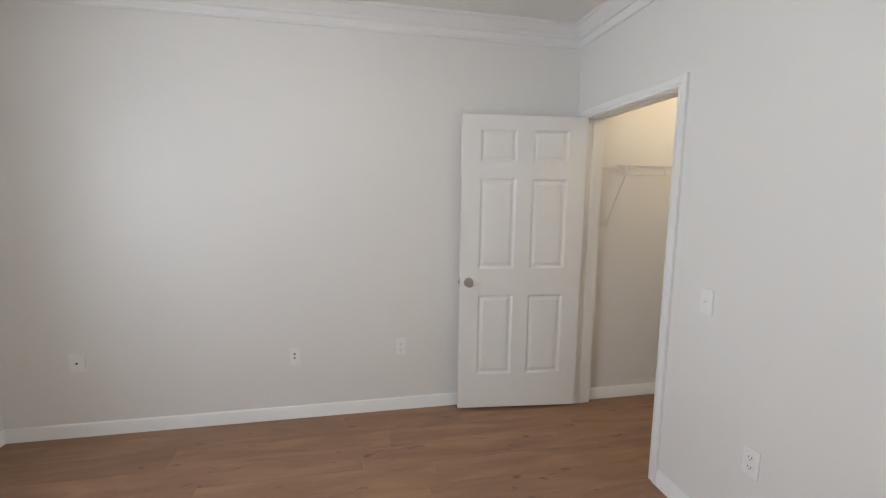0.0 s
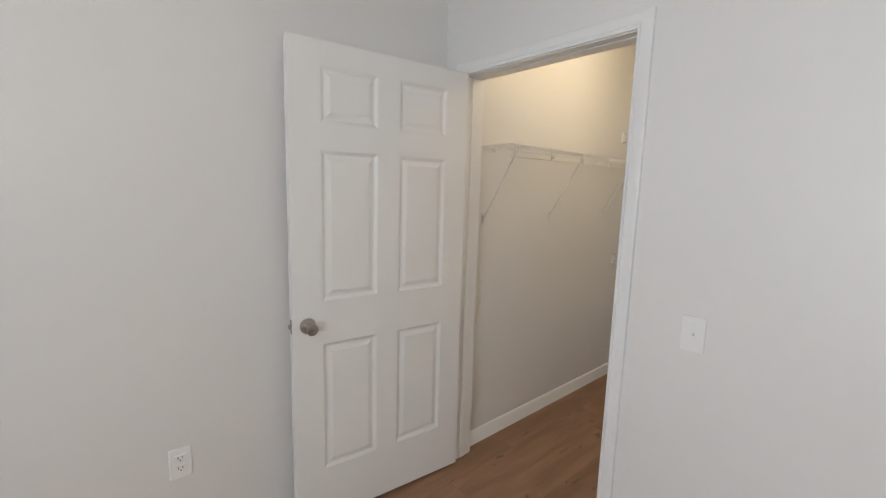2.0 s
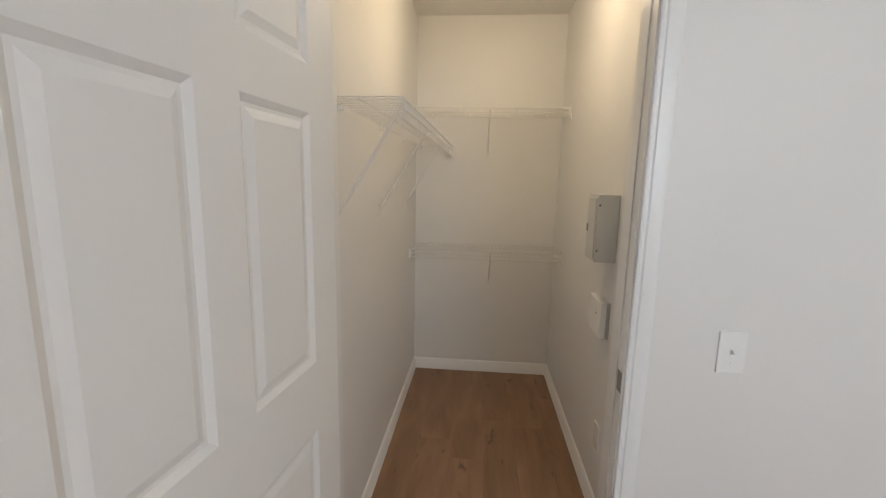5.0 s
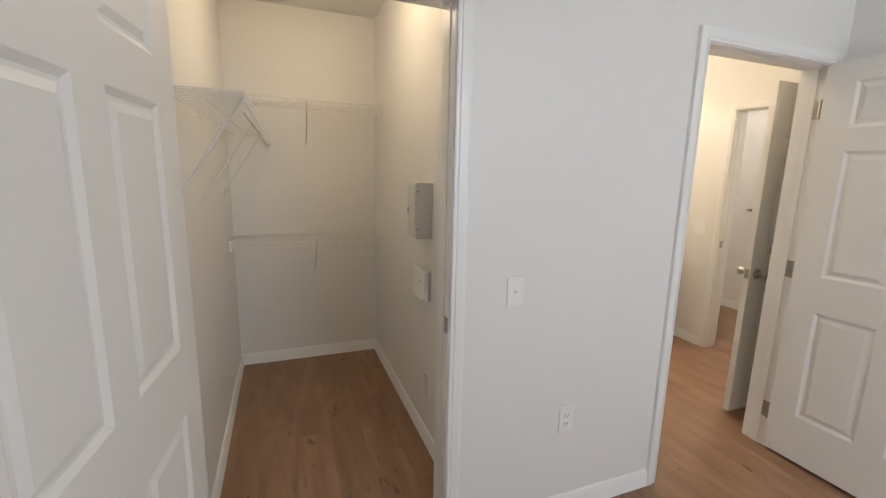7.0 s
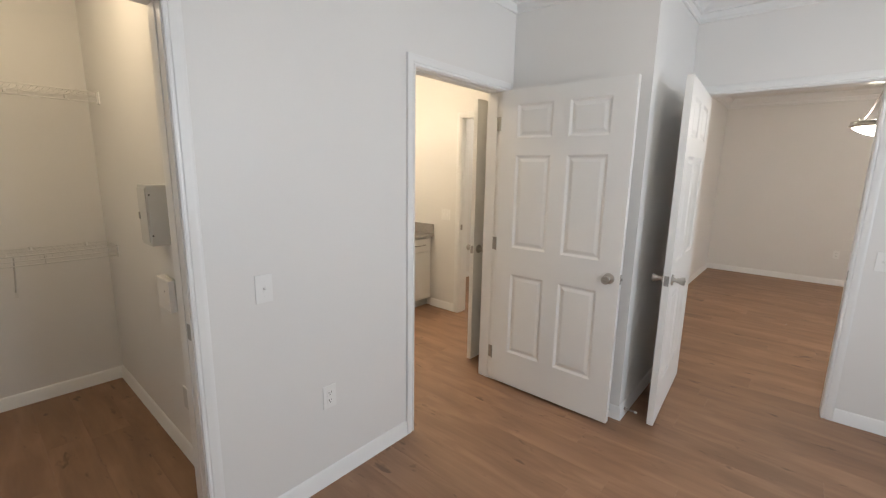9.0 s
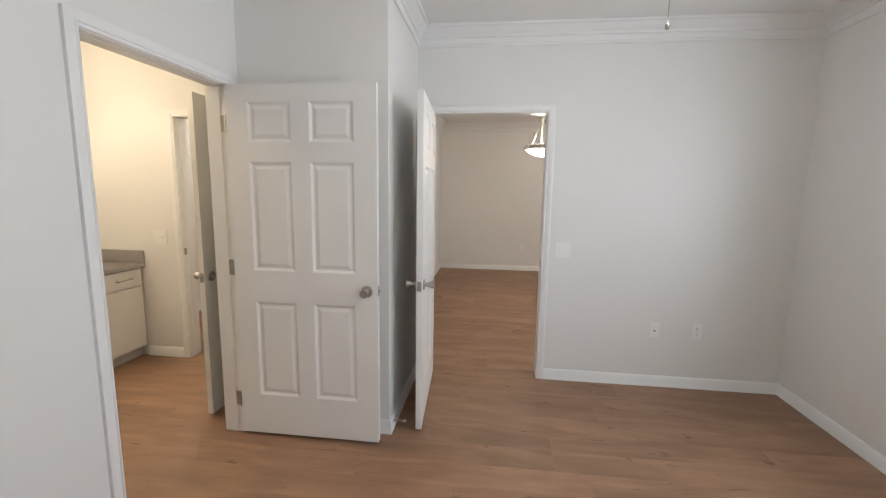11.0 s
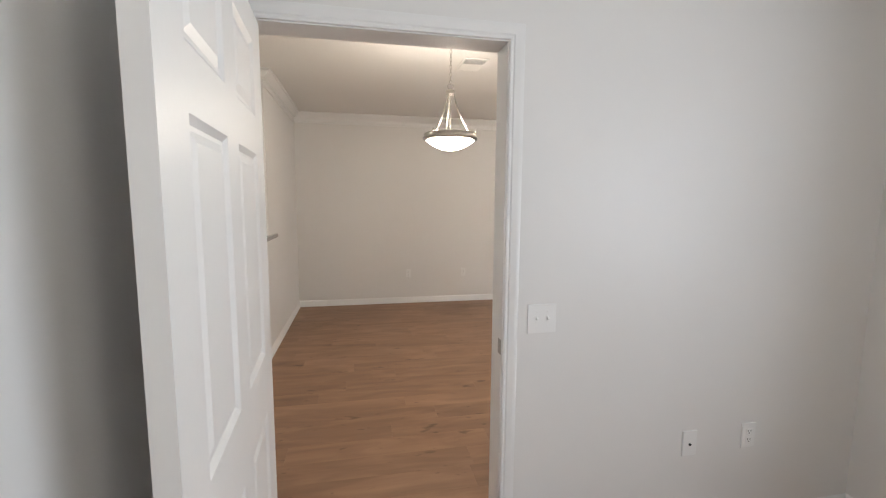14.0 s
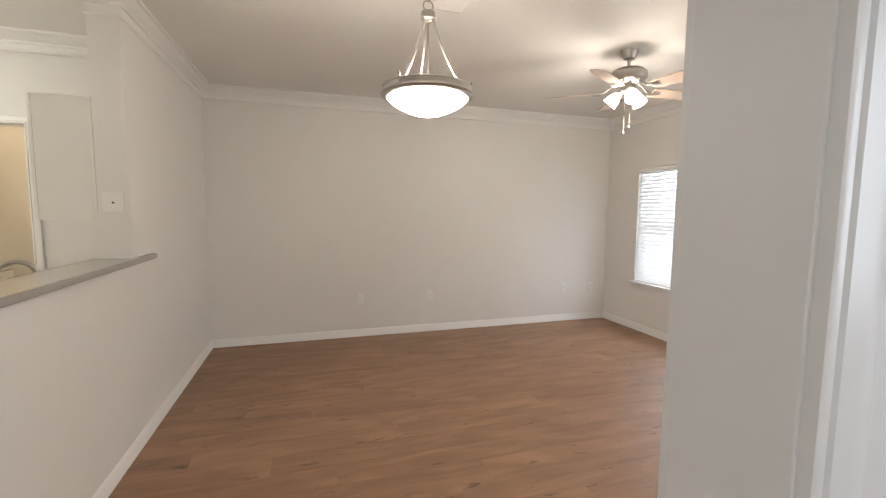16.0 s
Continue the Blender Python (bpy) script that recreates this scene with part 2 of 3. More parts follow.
BW = (1.10, 2.50, 0.90, 2.10)
LW = (-4.150, -3.230, 0.60, 1.975)
wall("wall_north", "x", N, N + T, W - T, 4.375)
wall("wall_east", "y", E, E + T, 0.765, N, holes=(hole(BATH), hole(CLOSET)))
wall("wall_west", "y", W - T, W, S, N, holes=(BW,))
wall("wall_south", "x", S - T, S, -3.03, 2.33, holes=(hole(LIVING, LIVING_HEAD),))
wall("wall_bath_south", "x", SB - T, SB, 2.33, 4.26, holes=(hole(TOILET),))
wall("wall_block_north", "x", 0.650, 0.765, 1.387, E + T)
wall("wall_block_west", "y", 1.387, 1.502, S, 0.650)
wall("wall_closet_north", "x", 3.69, N, E + T, 4.26)
wall("wall_closet_south", "x", 2.545, 2.66, E + T, 4.26)
wall("wall_far_east", "y", 4.26, 4.375, -5.4, N)
wall("wall_toilet_west", "y", 2.33, 2.445, -1.615, SB - T)
wall("wall_toilet_south", "x", -1.615, -1.50, 2.445, 4.26)
wall("wall_kitchen_south", "x", -3.835, -3.72, 1.95, 4.26, holes=(hole(LAUNDRY),))
wall("wall_living_east", "y", 1.79, 1.95, -4.70, -2.85)
wall("half_wall_bar", "y", 1.79, 1.95, -2.85, -1.32, z1=1.115, category="half wall", label="low painted drywall half wall under the bar top")
wall("half_wall_return", "x", -1.47, -1.32, 1.95, 2.33, z1=1.115, category="half wall", label="low painted drywall half wall beside the hall")
wall("wall_living_south", "x", -4.70 - T, -4.70, -3.03, 1.95)
wall("wall_living_west", "y", -3.03 - T, -3.03, -4.70 - T, S, holes=(LW,))
wall("wall_laundry_back", "x", -5.4, -5.28, 1.95, 4.26)
wall("wall_laundry_west", "y", 1.835, 1.95, -5.4, -4.70 - T)
c = part("ceiling", box(-3.145, 4.375, -5.4, N + T, CEILING, CEILING + 0.1), CEIL)
tagged(c, "flat painted off-white drywall ceiling", "ceiling", kind="structure")
c = part("ceiling_closet", box(E + T, 4.26, 2.66, 3.69, 2.59, CEILING - 0.004), CEIL)
tagged(c, "lower painted drywall closet ceiling", "ceiling", kind="structure")
floor = part("floor", box(-3.145, 4.375, -5.4, N + T, -0.12, -0.013), GREY)
tagged(floor, "warm oak-look vinyl plank floor running through all rooms", "floor", kind="structure")
ground = part("ground", box(-60, 60, -60, 60, -3.3, -3.1), material("lawn", (0.07, 0.11, 0.04), 0.9, grain=0.3, scale=6))
tagged(ground, "mown green lawn outside the windows", "ground", kind="structure")

CROWN = [(0, 2.512), (0.010, 2.512), (0.015, 2.520), (0.012, 2.530), (0.007, 2.533), (0.007, 2.570), (0.018, 2.574), (0.022, 2.586), (0.034, 2.594),
         (0.055, 2.610), (0.070, 2.630), (0.084, 2.634), (0.088, 2.648), (0, 2.648)]
BASE = [(0, 0.001), (0.017, 0.001), (0.016, 0.007), (0.0135, 0.011), (0.013, 0.062), (0.0105, 0.066), (0.009, 0.074), (0.004, 0.083), (0, 0.085)]


def trim(name, profile, path, label, category):
    return tagged(part(name, strip(profile, path), TRIM, smooth=True), label, category, kind="structure")


CR, BB = "white painted stepped crown moulding under the ceiling", "white painted wooden baseboard along the floor"
trim("crown_bedroom", CROWN, [(W, S), (1.387, S), (1.387, 0.765), (E, 0.765), (E, N), (W, N), (W, S + 0.001)], CR, "crown moulding")
trim("crown_living", CROWN, [(2.33, S - T), (-3.03, S - T), (-3.03, -4.70), (1.79, -4.70), (1.79, -2.85), (1.95, -2.85)], CR, "crown moulding")
trim("crown_kitchen", CROWN, [(1.95, -2.86), (1.95, -3.72), (4.26, -3.72), (4.26, -1.615)], CR, "crown moulding")
CW = 0.06
for path in ([(W, S), (LIVING[0] - CW, S)], [(LIVING[1] + CW, S), (1.387, S), (1.387, 0.765), (E, 0.765), (E, BATH[0] - CW)],
             [(E, BATH[1] + CW), (E, CLOSET[0] - CW)], [(E, CLOSET[1] + CW), (E, N), (W, N), (W, S)]):
    trim("baseboard", BASE, path, BB, "baseboard")
for path in ([(E + T, CLOSET[0] - J), (E + T, 2.66), (4.26, 2.66), (4.26, 3.69), (E + T, 3.69), (E + T, CLOSET[1] + J)],
             [(TOILET[1] + CW, SB), (3.76, SB)], [(E + T, BATH[0] - CW), (E + T, SB), (TOILET[0] - CW, SB)], [(4.26, 1.42), (4.26, 2.545), (E + T, 2.545), (E + T, BATH[1] + CW)],
             [(2.445, SB - T), (2.445, -1.50), (4.26, -1.50), (4.26, SB - T), (TOILET[1] + CW, SB - T)],
             [(LIVING[0] - CW, S - T), (-3.03, S - T), (-3.03, -4.70), (1.79, -4.70), (1.79, -1.32), (2.33, -1.32), (2.33, S - T), (LIVING[1] + CW, S - T)],
             [(1.95, -5.28), (4.26, -5.28), (4.26, -3.835), (LAUNDRY[1] + CW, -3.835)]):
    trim("baseboard", BASE, path, BB, "baseboard")

# ---- door frames ----
CASE = [(0.004, 0), (0.004, 0.012), (0.008, 0.0145), (0.012, 0.0145), (0.015, 0.0095), (0.019, 0.0095), (0.022, 0.0135), (0.040, 0.0165), (0.052, 0.018), (0.058, 0.015), (0.058, 0)]


def door_frame(number, axis, c0, c1, o, strike=None, head=HEAD, stops=True, label="white painted door frame with moulded casing"):
    """Casing on both faces, jamb boards and stops for the opening o in a wall between c0 and c1."""
    def at(a, c, z):
        return (a, c, z) if axis == "x" else (c, a, z)
    root = thing(f"door_frame_{number}", Matrix(), label, "door frame", kind="structure")
    for face, way in ((c0, -1), (c1, 1)):
        bm = bmesh.new()
        rows = [[bm.verts.new(at(a + s * d, face + way * v, z if z else 0.001)) if z == 0 else bm.verts.new(at(a + s * d, face + way * v, head + d)) for d, v in CASE]
                for a, s, z in ((o[0], -1, 0), (o[0], -1, 1), (o[1], 1, 1), (o[1], 1, 0))]
        for p, q in zip(rows, rows[1:]):
            for j in range(len(CASE) - 1):
                bm.faces.new((p[j], p[j + 1], q[j + 1], q[j]))
        bm.faces.new(rows[0])
        bm.faces.new(rows[-1])
        part("casing", bm, TRIM, root, smooth=True)
    e0, e1 = c0 - 0.001, c1 + 0.001

    def board(a0, a1, b0, b1, z0, z1):
        p, q = at(a0, b0, z0), at(a1, b1, z1)
        return box(min(p[0], q[0]), max(p[0], q[0]), min(p[1], q[1]), max(p[1], q[1]), z0, z1, 0.0015)
    part("jamb", board(o[0] - J + 0.001, o[0], e0, e1, 0.001, head), TRIM, root)
    part("jamb", board(o[1], o[1] + J - 0.001, e0, e1, 0.001, head), TRIM, root)
    part("head_jamb", board(o[0] - J + 0.001, o[1] + J - 0.001, e0, e1, head, head + J - 0.001), TRIM, root)
    m0, m1 = (c0 + 0.040, c0 + 0.075) if not strike or strike[1] < 0 else (c1 - 0.075, c1 - 0.040)
    if stops:
        part("stop", board(o[0], o[0] + 0.004, m0, m1, 0.001, head), TRIM, root)
        part("stop", board(o[1] - 0.004, o[1], m0, m1, 0.001, head), TRIM, root)
        part("head_stop", board(o[0], o[1], m0, m1, head - 0.004, head), TRIM, root)
    if strike:
        a, way = strike[0], strike[1]
        cc = c0 + 0.018 if way < 0 else c1 - 0.018
        s = 1 if a == o[0] else -1
        p, q = at(a, cc - 0.015, 0.90), at(a + s * 0.0022, cc + 0.015, 0.958)
        part("strike_plate", box(min(p[0], q[0]), max(p[0], q[0]), min(p[1], q[1]), max(p[1], q[1]), 0.90, 0.958, 0.0008), STEEL, root, "brushed steel strike plate")
    return root


door_frame(1, "y", E, E + T, CLOSET, (CLOSET[0], -1))
door_frame(2, "y", E, E + T, BATH, (BATH[1], -1))
door_frame(3, "x", S - T, S, LIVING, (LIVING[0], 1), LIVING_HEAD, False)
door_frame(4, "x", SB - T, SB, TOILET, (TOILET[1], 1))
door_frame(5, "x", -3.835, -3.72, LAUNDRY)

# ---- doors ----
LEAF_W, LEAF_H, LEAF_T = 0.825, 2.002, 0.035
PX = (0.120, 0.360, 0.463, 0.703)
PZ = (0.243, 0.808, 0.991, 1.595, 1.701, 1.911)


def leaf_mesh():
    """A moulded six-panel leaf, hinge edge at x = 0, from y = -LEAF_T to 0."""
    bm = bmesh.new()
    xs, zs = (0, *PX, LEAF_W), (0, *PZ, LEAF_H)
    steps = ((0.0, 0.0), (0.006, 0.0035), (0.014, 0.0085), (0.022, 0.0085), (0.040, 0.0025))
    for face, way in ((0.0, -1), (-LEAF_T, 1)):
        for i in range(5):
            for j in range(7):
                x0, x1, z0, z1 = xs[i], xs[i + 1], zs[j], zs[j + 1]
                if i in (1, 3) and j in (1, 3, 5):
                    rings = [[bm.verts.new(p) for p in ((x0 + d, face + way * h, z0 + d), (x1 - d, face + way * h, z0 + d), (x1 - d, face + way * h, z1 - d), (x0 + d, face + way * h, z1 - d))] for d, h in steps]
                    for a, b in zip(rings, rings[1:]):
                        for k in range(4):
                            bm.faces.new((a[k], a[(k + 1) % 4], b[(k + 1) % 4], b[k]))
                    bm.faces.new(rings[-1])
                else:
                    bm.faces.new([bm.verts.new(p) for p in ((x0, face, z0), (x1, face, z0), (x1, face, z1), (x0, face, z1))])
    for a, b in (((0, 0), (LEAF_W, 0)), ((0, LEAF_H), (LEAF_W, LEAF_H)), ((0, 0), (0, LEAF_H)), ((LEAF_W, 0), (LEAF_W, LEAF_H))):
        bm.faces.new([bm.verts.new(p) for p in ((a[0], 0, a[1]), (b[0], 0, b[1]), (b[0], -LEAF_T, b[1]), (a[0], -LEAF_T, a[1]))])
    bmesh.ops.remove_doubles(bm, verts=bm.verts, dist=0.0004)
    rim = [e for e in bm.edges if len(e.link_faces) == 2 and e.calc_face_angle(0) > 1.5]
    bmesh.ops.bevel(bm, geom=rim, offset=0.002, segments=2, affect="EDGES")
    return bm


KNOB = [(0.0, 0.0), (0.0315, 0.0), (0.0325, 0.003), (0.0300, 0.008), (0.0150, 0.0105), (0.0115, 0.014), (0.0115, 0.022), (0.0140, 0.030), (0.0190, 0.044),
        (0.0228, 0.056), (0.0238, 0.062), (0.0225, 0.0655), (0.0190, 0.0665), (0.0178, 0.0640), (0.0, 0.0640)]


def door(number, x, y, turn, label, side_of_pins, width):
    root = thing(f"door_{number}", pose(x, y, 0.019, 0, 0, turn), label, "door", kind="structure")
    leaf = new("leaf", LEAF)
    leaf.parent = root
    leaf.scale.x = width / LEAF_W
    for side in (0, 1):
        k = new("knob", KNOB_MESH)
        k.parent = root
        k.matrix_basis = pose(width - 0.060, 0.0 if side else -LEAF_T, 0.897, 0, 0, 180 if side else 0)
        tagged(k, "brushed nickel door knob")
        button = new("turn_button", BUTTON_MESH)
        button.parent = k
        tagged(button, "small oval privacy turn button")
    part("latch_plate", box(width - 0.0005, width + 0.0012, -0.030, -0.005, 0.868, 0.926, 0.0005), STEEL, root, "brushed steel latch plate")
    for z in (0.875, 0.919):
        part("screw", lathe([(0.0, 0.0), (0.0042, 0.0), (0.0036, 0.0011), (0.0, 0.0012)], 10, axis="x", at=(width + 0.0012, -0.0175, z)), NICKEL, root)
    part("latch", box(width + 0.001, width + 0.010, -0.0235, -0.0115, 0.889, 0.905, 0.002), STEEL, root, "steel spring latch")
    for z in (0.20, 1.00, 1.80):
        y0 = 0.006 if side_of_pins > 0 else -LEAF_T - 0.006
        bm = tube([(-0.005, y0, z - 0.045), (-0.005, y0, z + 0.045)], 0.0055, 10)
        if number == 2:
            bm.free()
            bm = tube([(-0.012, -0.022, z - 0.045), (-0.012, -0.022, z + 0.045)], 0.0060, 10)
            box(-0.048, -0.012, -0.0165, -0.0140, z - 0.044, z + 0.044, bm=bm)
        elif side_of_pins > 0:
            box(-0.045, -0.010, 0.0030, 0.0046, z - 0.044, z + 0.044, bm=bm)
        part("hinge", bm, STEEL, root, "satin nickel butt hinge")
    return root


LEAF = mesh_of("leaf", leaf_mesh(), DOOR)
BUTTON_MESH = mesh_of("turn_button", box(-0.0095, 0.0095, -0.0705, -0.0630, -0.0028, 0.0028, 0.0018), STEEL)
KNOB_MESH = mesh_of("knob", lathe(KNOB, 40, axis="y"), NICKEL, True)
door(1, 2.240, 3.604, 174.2, "white six-panel closet door standing open at the wall", -1, 0.842)
door(2, 2.255, 0.862, 180.0, "white six-panel bathroom door opened back against the wall", 1, 0.838)
door(3, 1.249, -0.130, 93.5, "white six-panel bedroom door standing wide open", -1, 0.862)
door(4, 2.556, -0.090, 90.0, "white six-panel inner bathroom door standing open", 1, 0.840)

# ---- switches, outlets and plates ----
def wall_spot(face, a, z):
    """A pose on a wall: -y of the thing looks into the room."""
    return {"n": pose(a, N, z), "e": pose(E, a, z, 0, 0, -90), "s": pose(a, S, z, 0, 0, 180),
            "ls": pose(a, -4.70, z, 0, 0, 180), "lw": pose(-3.03, a, z, 0, 0, 90), "cs": pose(a, 2.66, z, 0, 0, 180), "bs": pose(a, SB, z, 0, 0, 180),
            "pier": pose(a, -2.85, z, 0, 0, 180), "ts": pose(a, -1.50, z, 0, 0, 180)}[face]


def plate_bm(w, h):
    return box(-w / 2, w / 2, -0.006, 0.001, -h / 2, h / 2, 0.0022)


def screw(root, x, z):
    part("screw", lathe([(0.0, 0.0), (0.0032, 0.0), (0.0026, 0.0012), (0.0, 0.0014)], 10, axis="y", at=(x, -0.006, z)), PLASTIC, root)


def outlet(face, a, z=0.445, label="white duplex outlet on a painted wall"):
    root = thing("outlet", wall_spot(face, a, z), label, "outlet", "wall outlets")
    part("plate", plate_bm(0.070, 0.115), PLASTIC, root)
    for dz in (0.0195, -0.0195):
        sock = part("receptacle", box(-0.0165, 0.0165, -0.0085, -0.0055, dz - 0.014, dz + 0.014, 0.0014), PLASTIC, root)
        for x, h in ((-0.0065, 0.0045), (0.0065, 0.0038)):
            part("slot", box(x - 0.0013, x + 0.0013, -0.0089, -0.0083, dz - h + 0.003, dz + h + 0.003), DARK, sock)
        part("slot", lathe([(0.0, 0.0), (0.0026, 0.0), (0.0026, 0.0006), (0.0, 0.0006)], 10, axis="y", at=(0, -0.0083, dz - 0.0075)), DARK, sock)
    screw(root, 0, 0)
    return root


def switch(face, a, z=1.040, gangs=1, label="white toggle light switch on a painted wall"):
    root = thing("light_switch", wall_spot(face, a, z), label, "light switch", "light switches")
    part("plate", plate_bm(0.070 + 0.046 * (gangs - 1), 0.115), PLASTIC, root)
    for g in range(gangs):
        x = (g - (gangs - 1) / 2) * 0.046
        part("frame", box(x - 0.006, x + 0.006, -0.0075, -0.0055, -0.013, 0.013, 0.0006), PLASTIC, root)
        bm = box(x - 0.0042, x + 0.0042, -0.0185, -0.006, -0.0045, 0.0045, 0.0012)
        bmesh.ops.rotate(bm, verts=bm.verts, cent=(x, -0.006, 0), matrix=Matrix.Rotation(radians(-24), 3, "X"))
        part("toggle", bm, PLASTIC, root)
        for dz in (0.030, -0.030):
            screw(root, x, dz)
    return root


def jack(face, a, z, label, w=0.070, h=0.115, two=False):
    root = thing("cable_plate", wall_spot(face, a, z), label, "wall plate")
    part("plate", plate_bm(w, h), PLASTIC, root)
    part("connector", lathe([(0.0, 0.0), (0.0055, 0.0), (0.0055, 0.005), (0.0035, 0.006), (0.0, 0.006)], 12, axis="y", at=(0, -0.006, -0.004)), DARK, root, "dark threaded connector")
    if two:
        part("connector", lathe([(0.0, 0.0), (0.0065, 0.0), (0.0065, 0.004), (0.0, 0.005)], 12, axis="y", at=(0, -0.006, 0.022)), DARK, root, "dark threaded connector")
    return root


switch("e", 2.545, 1.038, label="white single toggle switch beside the closet door")
outlet("e", 2.262, 0.452, "white duplex outlet between the closet and bathroom doors")
outlet("n", 1.013, 0.455, "white duplex outlet behind the open closet door")
jack("n", 0.313, 0.425, "white cable plate with two dark connectors above the baseboard", two=True)
jack("n", -0.933, 0.470, "wide white cable plate above the baseboard", 0.085, 0.115)
switch("s", 0.268, 1.036, 2, "white double toggle switch beside the bedroom door")
jack("s", -0.438, 0.447, "white cable plate with a dark connector")
outlet("s", -0.742, 0.452)
for a, k in ((0.263, 0), (-0.559, 0), (-2.395, 0), (-2.804, 0)):
    outlet("ls", a, 0.437, "white duplex outlet on the living room wall")
jack("pier", 1.872, 1.478, "square white telephone plate on the pier", 0.105, 0.115)
switch("bs", 3.566, 1.047, 2, "white double toggle switch beside the vanity")
plain = thing("blank_plate", wall_spot("cs", 2.92, 0.354), "blank white wall plate low in the closet", "wall plate")
part("plate", plate_bm(0.070, 0.115), PLASTIC, plain)
dispenser = thing("paper_holder", wall_spot("ts", 4.06, 1.15), "small dark holder on the bathroom wall", "holder")
part("body", box(-0.022, 0.022, -0.03, 0.0, -0.014, 0.014, 0.004), STEEL, dispenser)

# ---- closet ----
panel = thing("breaker_panel", wall_spot("cs", 2.950, 1.15), "grey enamelled breaker box on the closet wall", "breaker panel")
part("body", box(-0.070, 0.070, -0.086, 0.0, 0, 0.275, 0.004), GREY, panel)
part("door", box(-0.060, 0.060, -0.091, -0.087, 0.014, 0.261, 0.002), GREY, panel)
part("latch", box(-0.052, -0.040, -0.096, -0.090, 0.118, 0.150, 0.002), STEEL, panel, "small steel latch")
for z in (0.232, 0.048):
    part("screw", lathe([(0, 0), (0.004, 0), (0.003, 0.0012), (0, 0.0014)], 10, axis="x", at=(0.070, -0.078, z)), DARK, panel, "dark cover screw")
hub = thing("network_box", wall_spot("cs", 2.975, 0.818), "white plastic network box on the closet wall", "network box")
part("body", box(-0.088, 0.088, -0.012, 0.0, 0.001, 0.157, 0.003), GREY, hub)
part("cover", box(-0.090, 0.090, -0.040, -0.013, 0.0, 0.159, 0.007), PLASTIC, hub, "white snap-on cover")
part("button", lathe([(0, 0), (0.004, 0), (0.003, 0.002), (0, 0.002)], 10, axis="y", at=(0.03, -0.040, 0.10)), DARK, hub)


def wire_shelf(where, length, depth, braces, label, drop=0.36, pitch=0.0265, thick=0.0014):
    """A ventilated shelf: x along the wall, back wire at y = 0, front at y = -depth, deck at z = 0."""
    root = thing("wire_shelf", where, label, "wire shelf", "closet wire shelves")
    n = round(length / pitch)
    wire = mesh_of("wire", tube([(0, -0.012, 0.003), (0, -depth, 0.003), (0, -depth - 0.003, -0.006), (0, -depth - 0.003, -0.026)], thick, 5), WIRE)
    for i in range(n + 1):
        w = new("wire", wire)
        w.parent = root
        w.location.x = 0.004 + (length - 0.008) * i / n
    for y in (-0.012, -0.45 * depth):
        part("rail", tube([(0, y, -0.001), (length, y, -0.001)], 0.0026, 7), WIRE, root)
    part("front_rail", tube([(0, -depth - 0.001, 0.001), (length, -depth - 0.001, 0.001)], 0.0040, 7), WIRE, root)
    part("front_rail", tube([(0, -depth - 0.003, -0.028), (length, -depth - 0.003, -0.028)], 0.0032, 7), WIRE, root)
    part("hang_rail", tube([(0, -depth + 0.004, -0.056), (length, -depth + 0.004, -0.056)], 0.0040, 8), WIRE, root)
    k = max(2, round(length / 0.30))
    for i in range(k + 1):
        x = 0.02 + (length - 0.04) * i / k
        part("tie", box(x - 0.004, x + 0.004, -depth - 0.005, -depth + 0.003, -0.058, 0.002, 0.001), WIRE, root)
    for x in braces:
        bm = tube([(x, -depth + 0.012, -0.006), (x, -0.010, -drop), (x, -0.004, -drop - 0.010)], 0.0050, 8)
        box(x - 0.008, x + 0.008, -0.005, -0.0005, -drop - 0.045, -drop + 0.012, bm=bm)
        part("brace", bm, WIRE, root, "white steel shelf brace")
    for i in range(4):
        x = 0.12 + (length - 0.24) * i / 3
        part("wall_clip", box(x - 0.007, x + 0.007, -0.020, -0.0005, -0.018, 0.006, 0.002), PLASTIC, root)
    return root


def end_clip(shelf, x, depth):
    part("end_bracket", box(x - 0.007, x + 0.007, -depth - 0.012, -depth + 0.030, -0.066, 0.008, 0.003), PLASTIC, shelf, "white plastic end bracket")


a = wire_shelf(pose(2.405, 3.688, 1.702, 0, 0, -0.9), 1.845, 0.236, (0.065, 0.655, 1.29), "white wire shelf along the closet side wall", pitch=0.036, thick=0.0021)
end_clip(a, 1.845 - 0.008, 0.236)
b = wire_shelf(pose(4.26, 3.690, 1.930, 0, 0, -90), 1.040, 0.300, (0.52,), "upper white wire shelf across the closet end", 0.255, thick=0.0010)
c = wire_shelf(pose(4.26, 3.690, 0.998, 0, 0, -90), 1.040, 0.300, (0.56,), "lower white wire shelf across the closet end", 0.255, thick=0.0008)
for s in (b, c):
    end_clip(s, 0.008, 0.300)
    end_clip(s, 1.040 - 0.008, 0.300)
laundry_shelf = wire_shelf(pose(4.26, -3.90, 1.47, 0, 0, -90), 0.95, 0.305, (0.30, 0.80), "white wire shelf on the laundry wall", 0.26)
fix = thing("closet_light", pose(2.95, 3.16, 2.59), "small round flush closet ceiling light", "ceiling light")
part("base", lathe([(0, 0), (0.10, 0), (0.10, -0.02), (0.08, -0.028), (0, -0.028)], 32), PLASTIC, fix)
part("bulb", lathe([(0.018, -0.029), (0.018, -0.045), (0.0, -0.046)], 16), PLASTIC, fix)

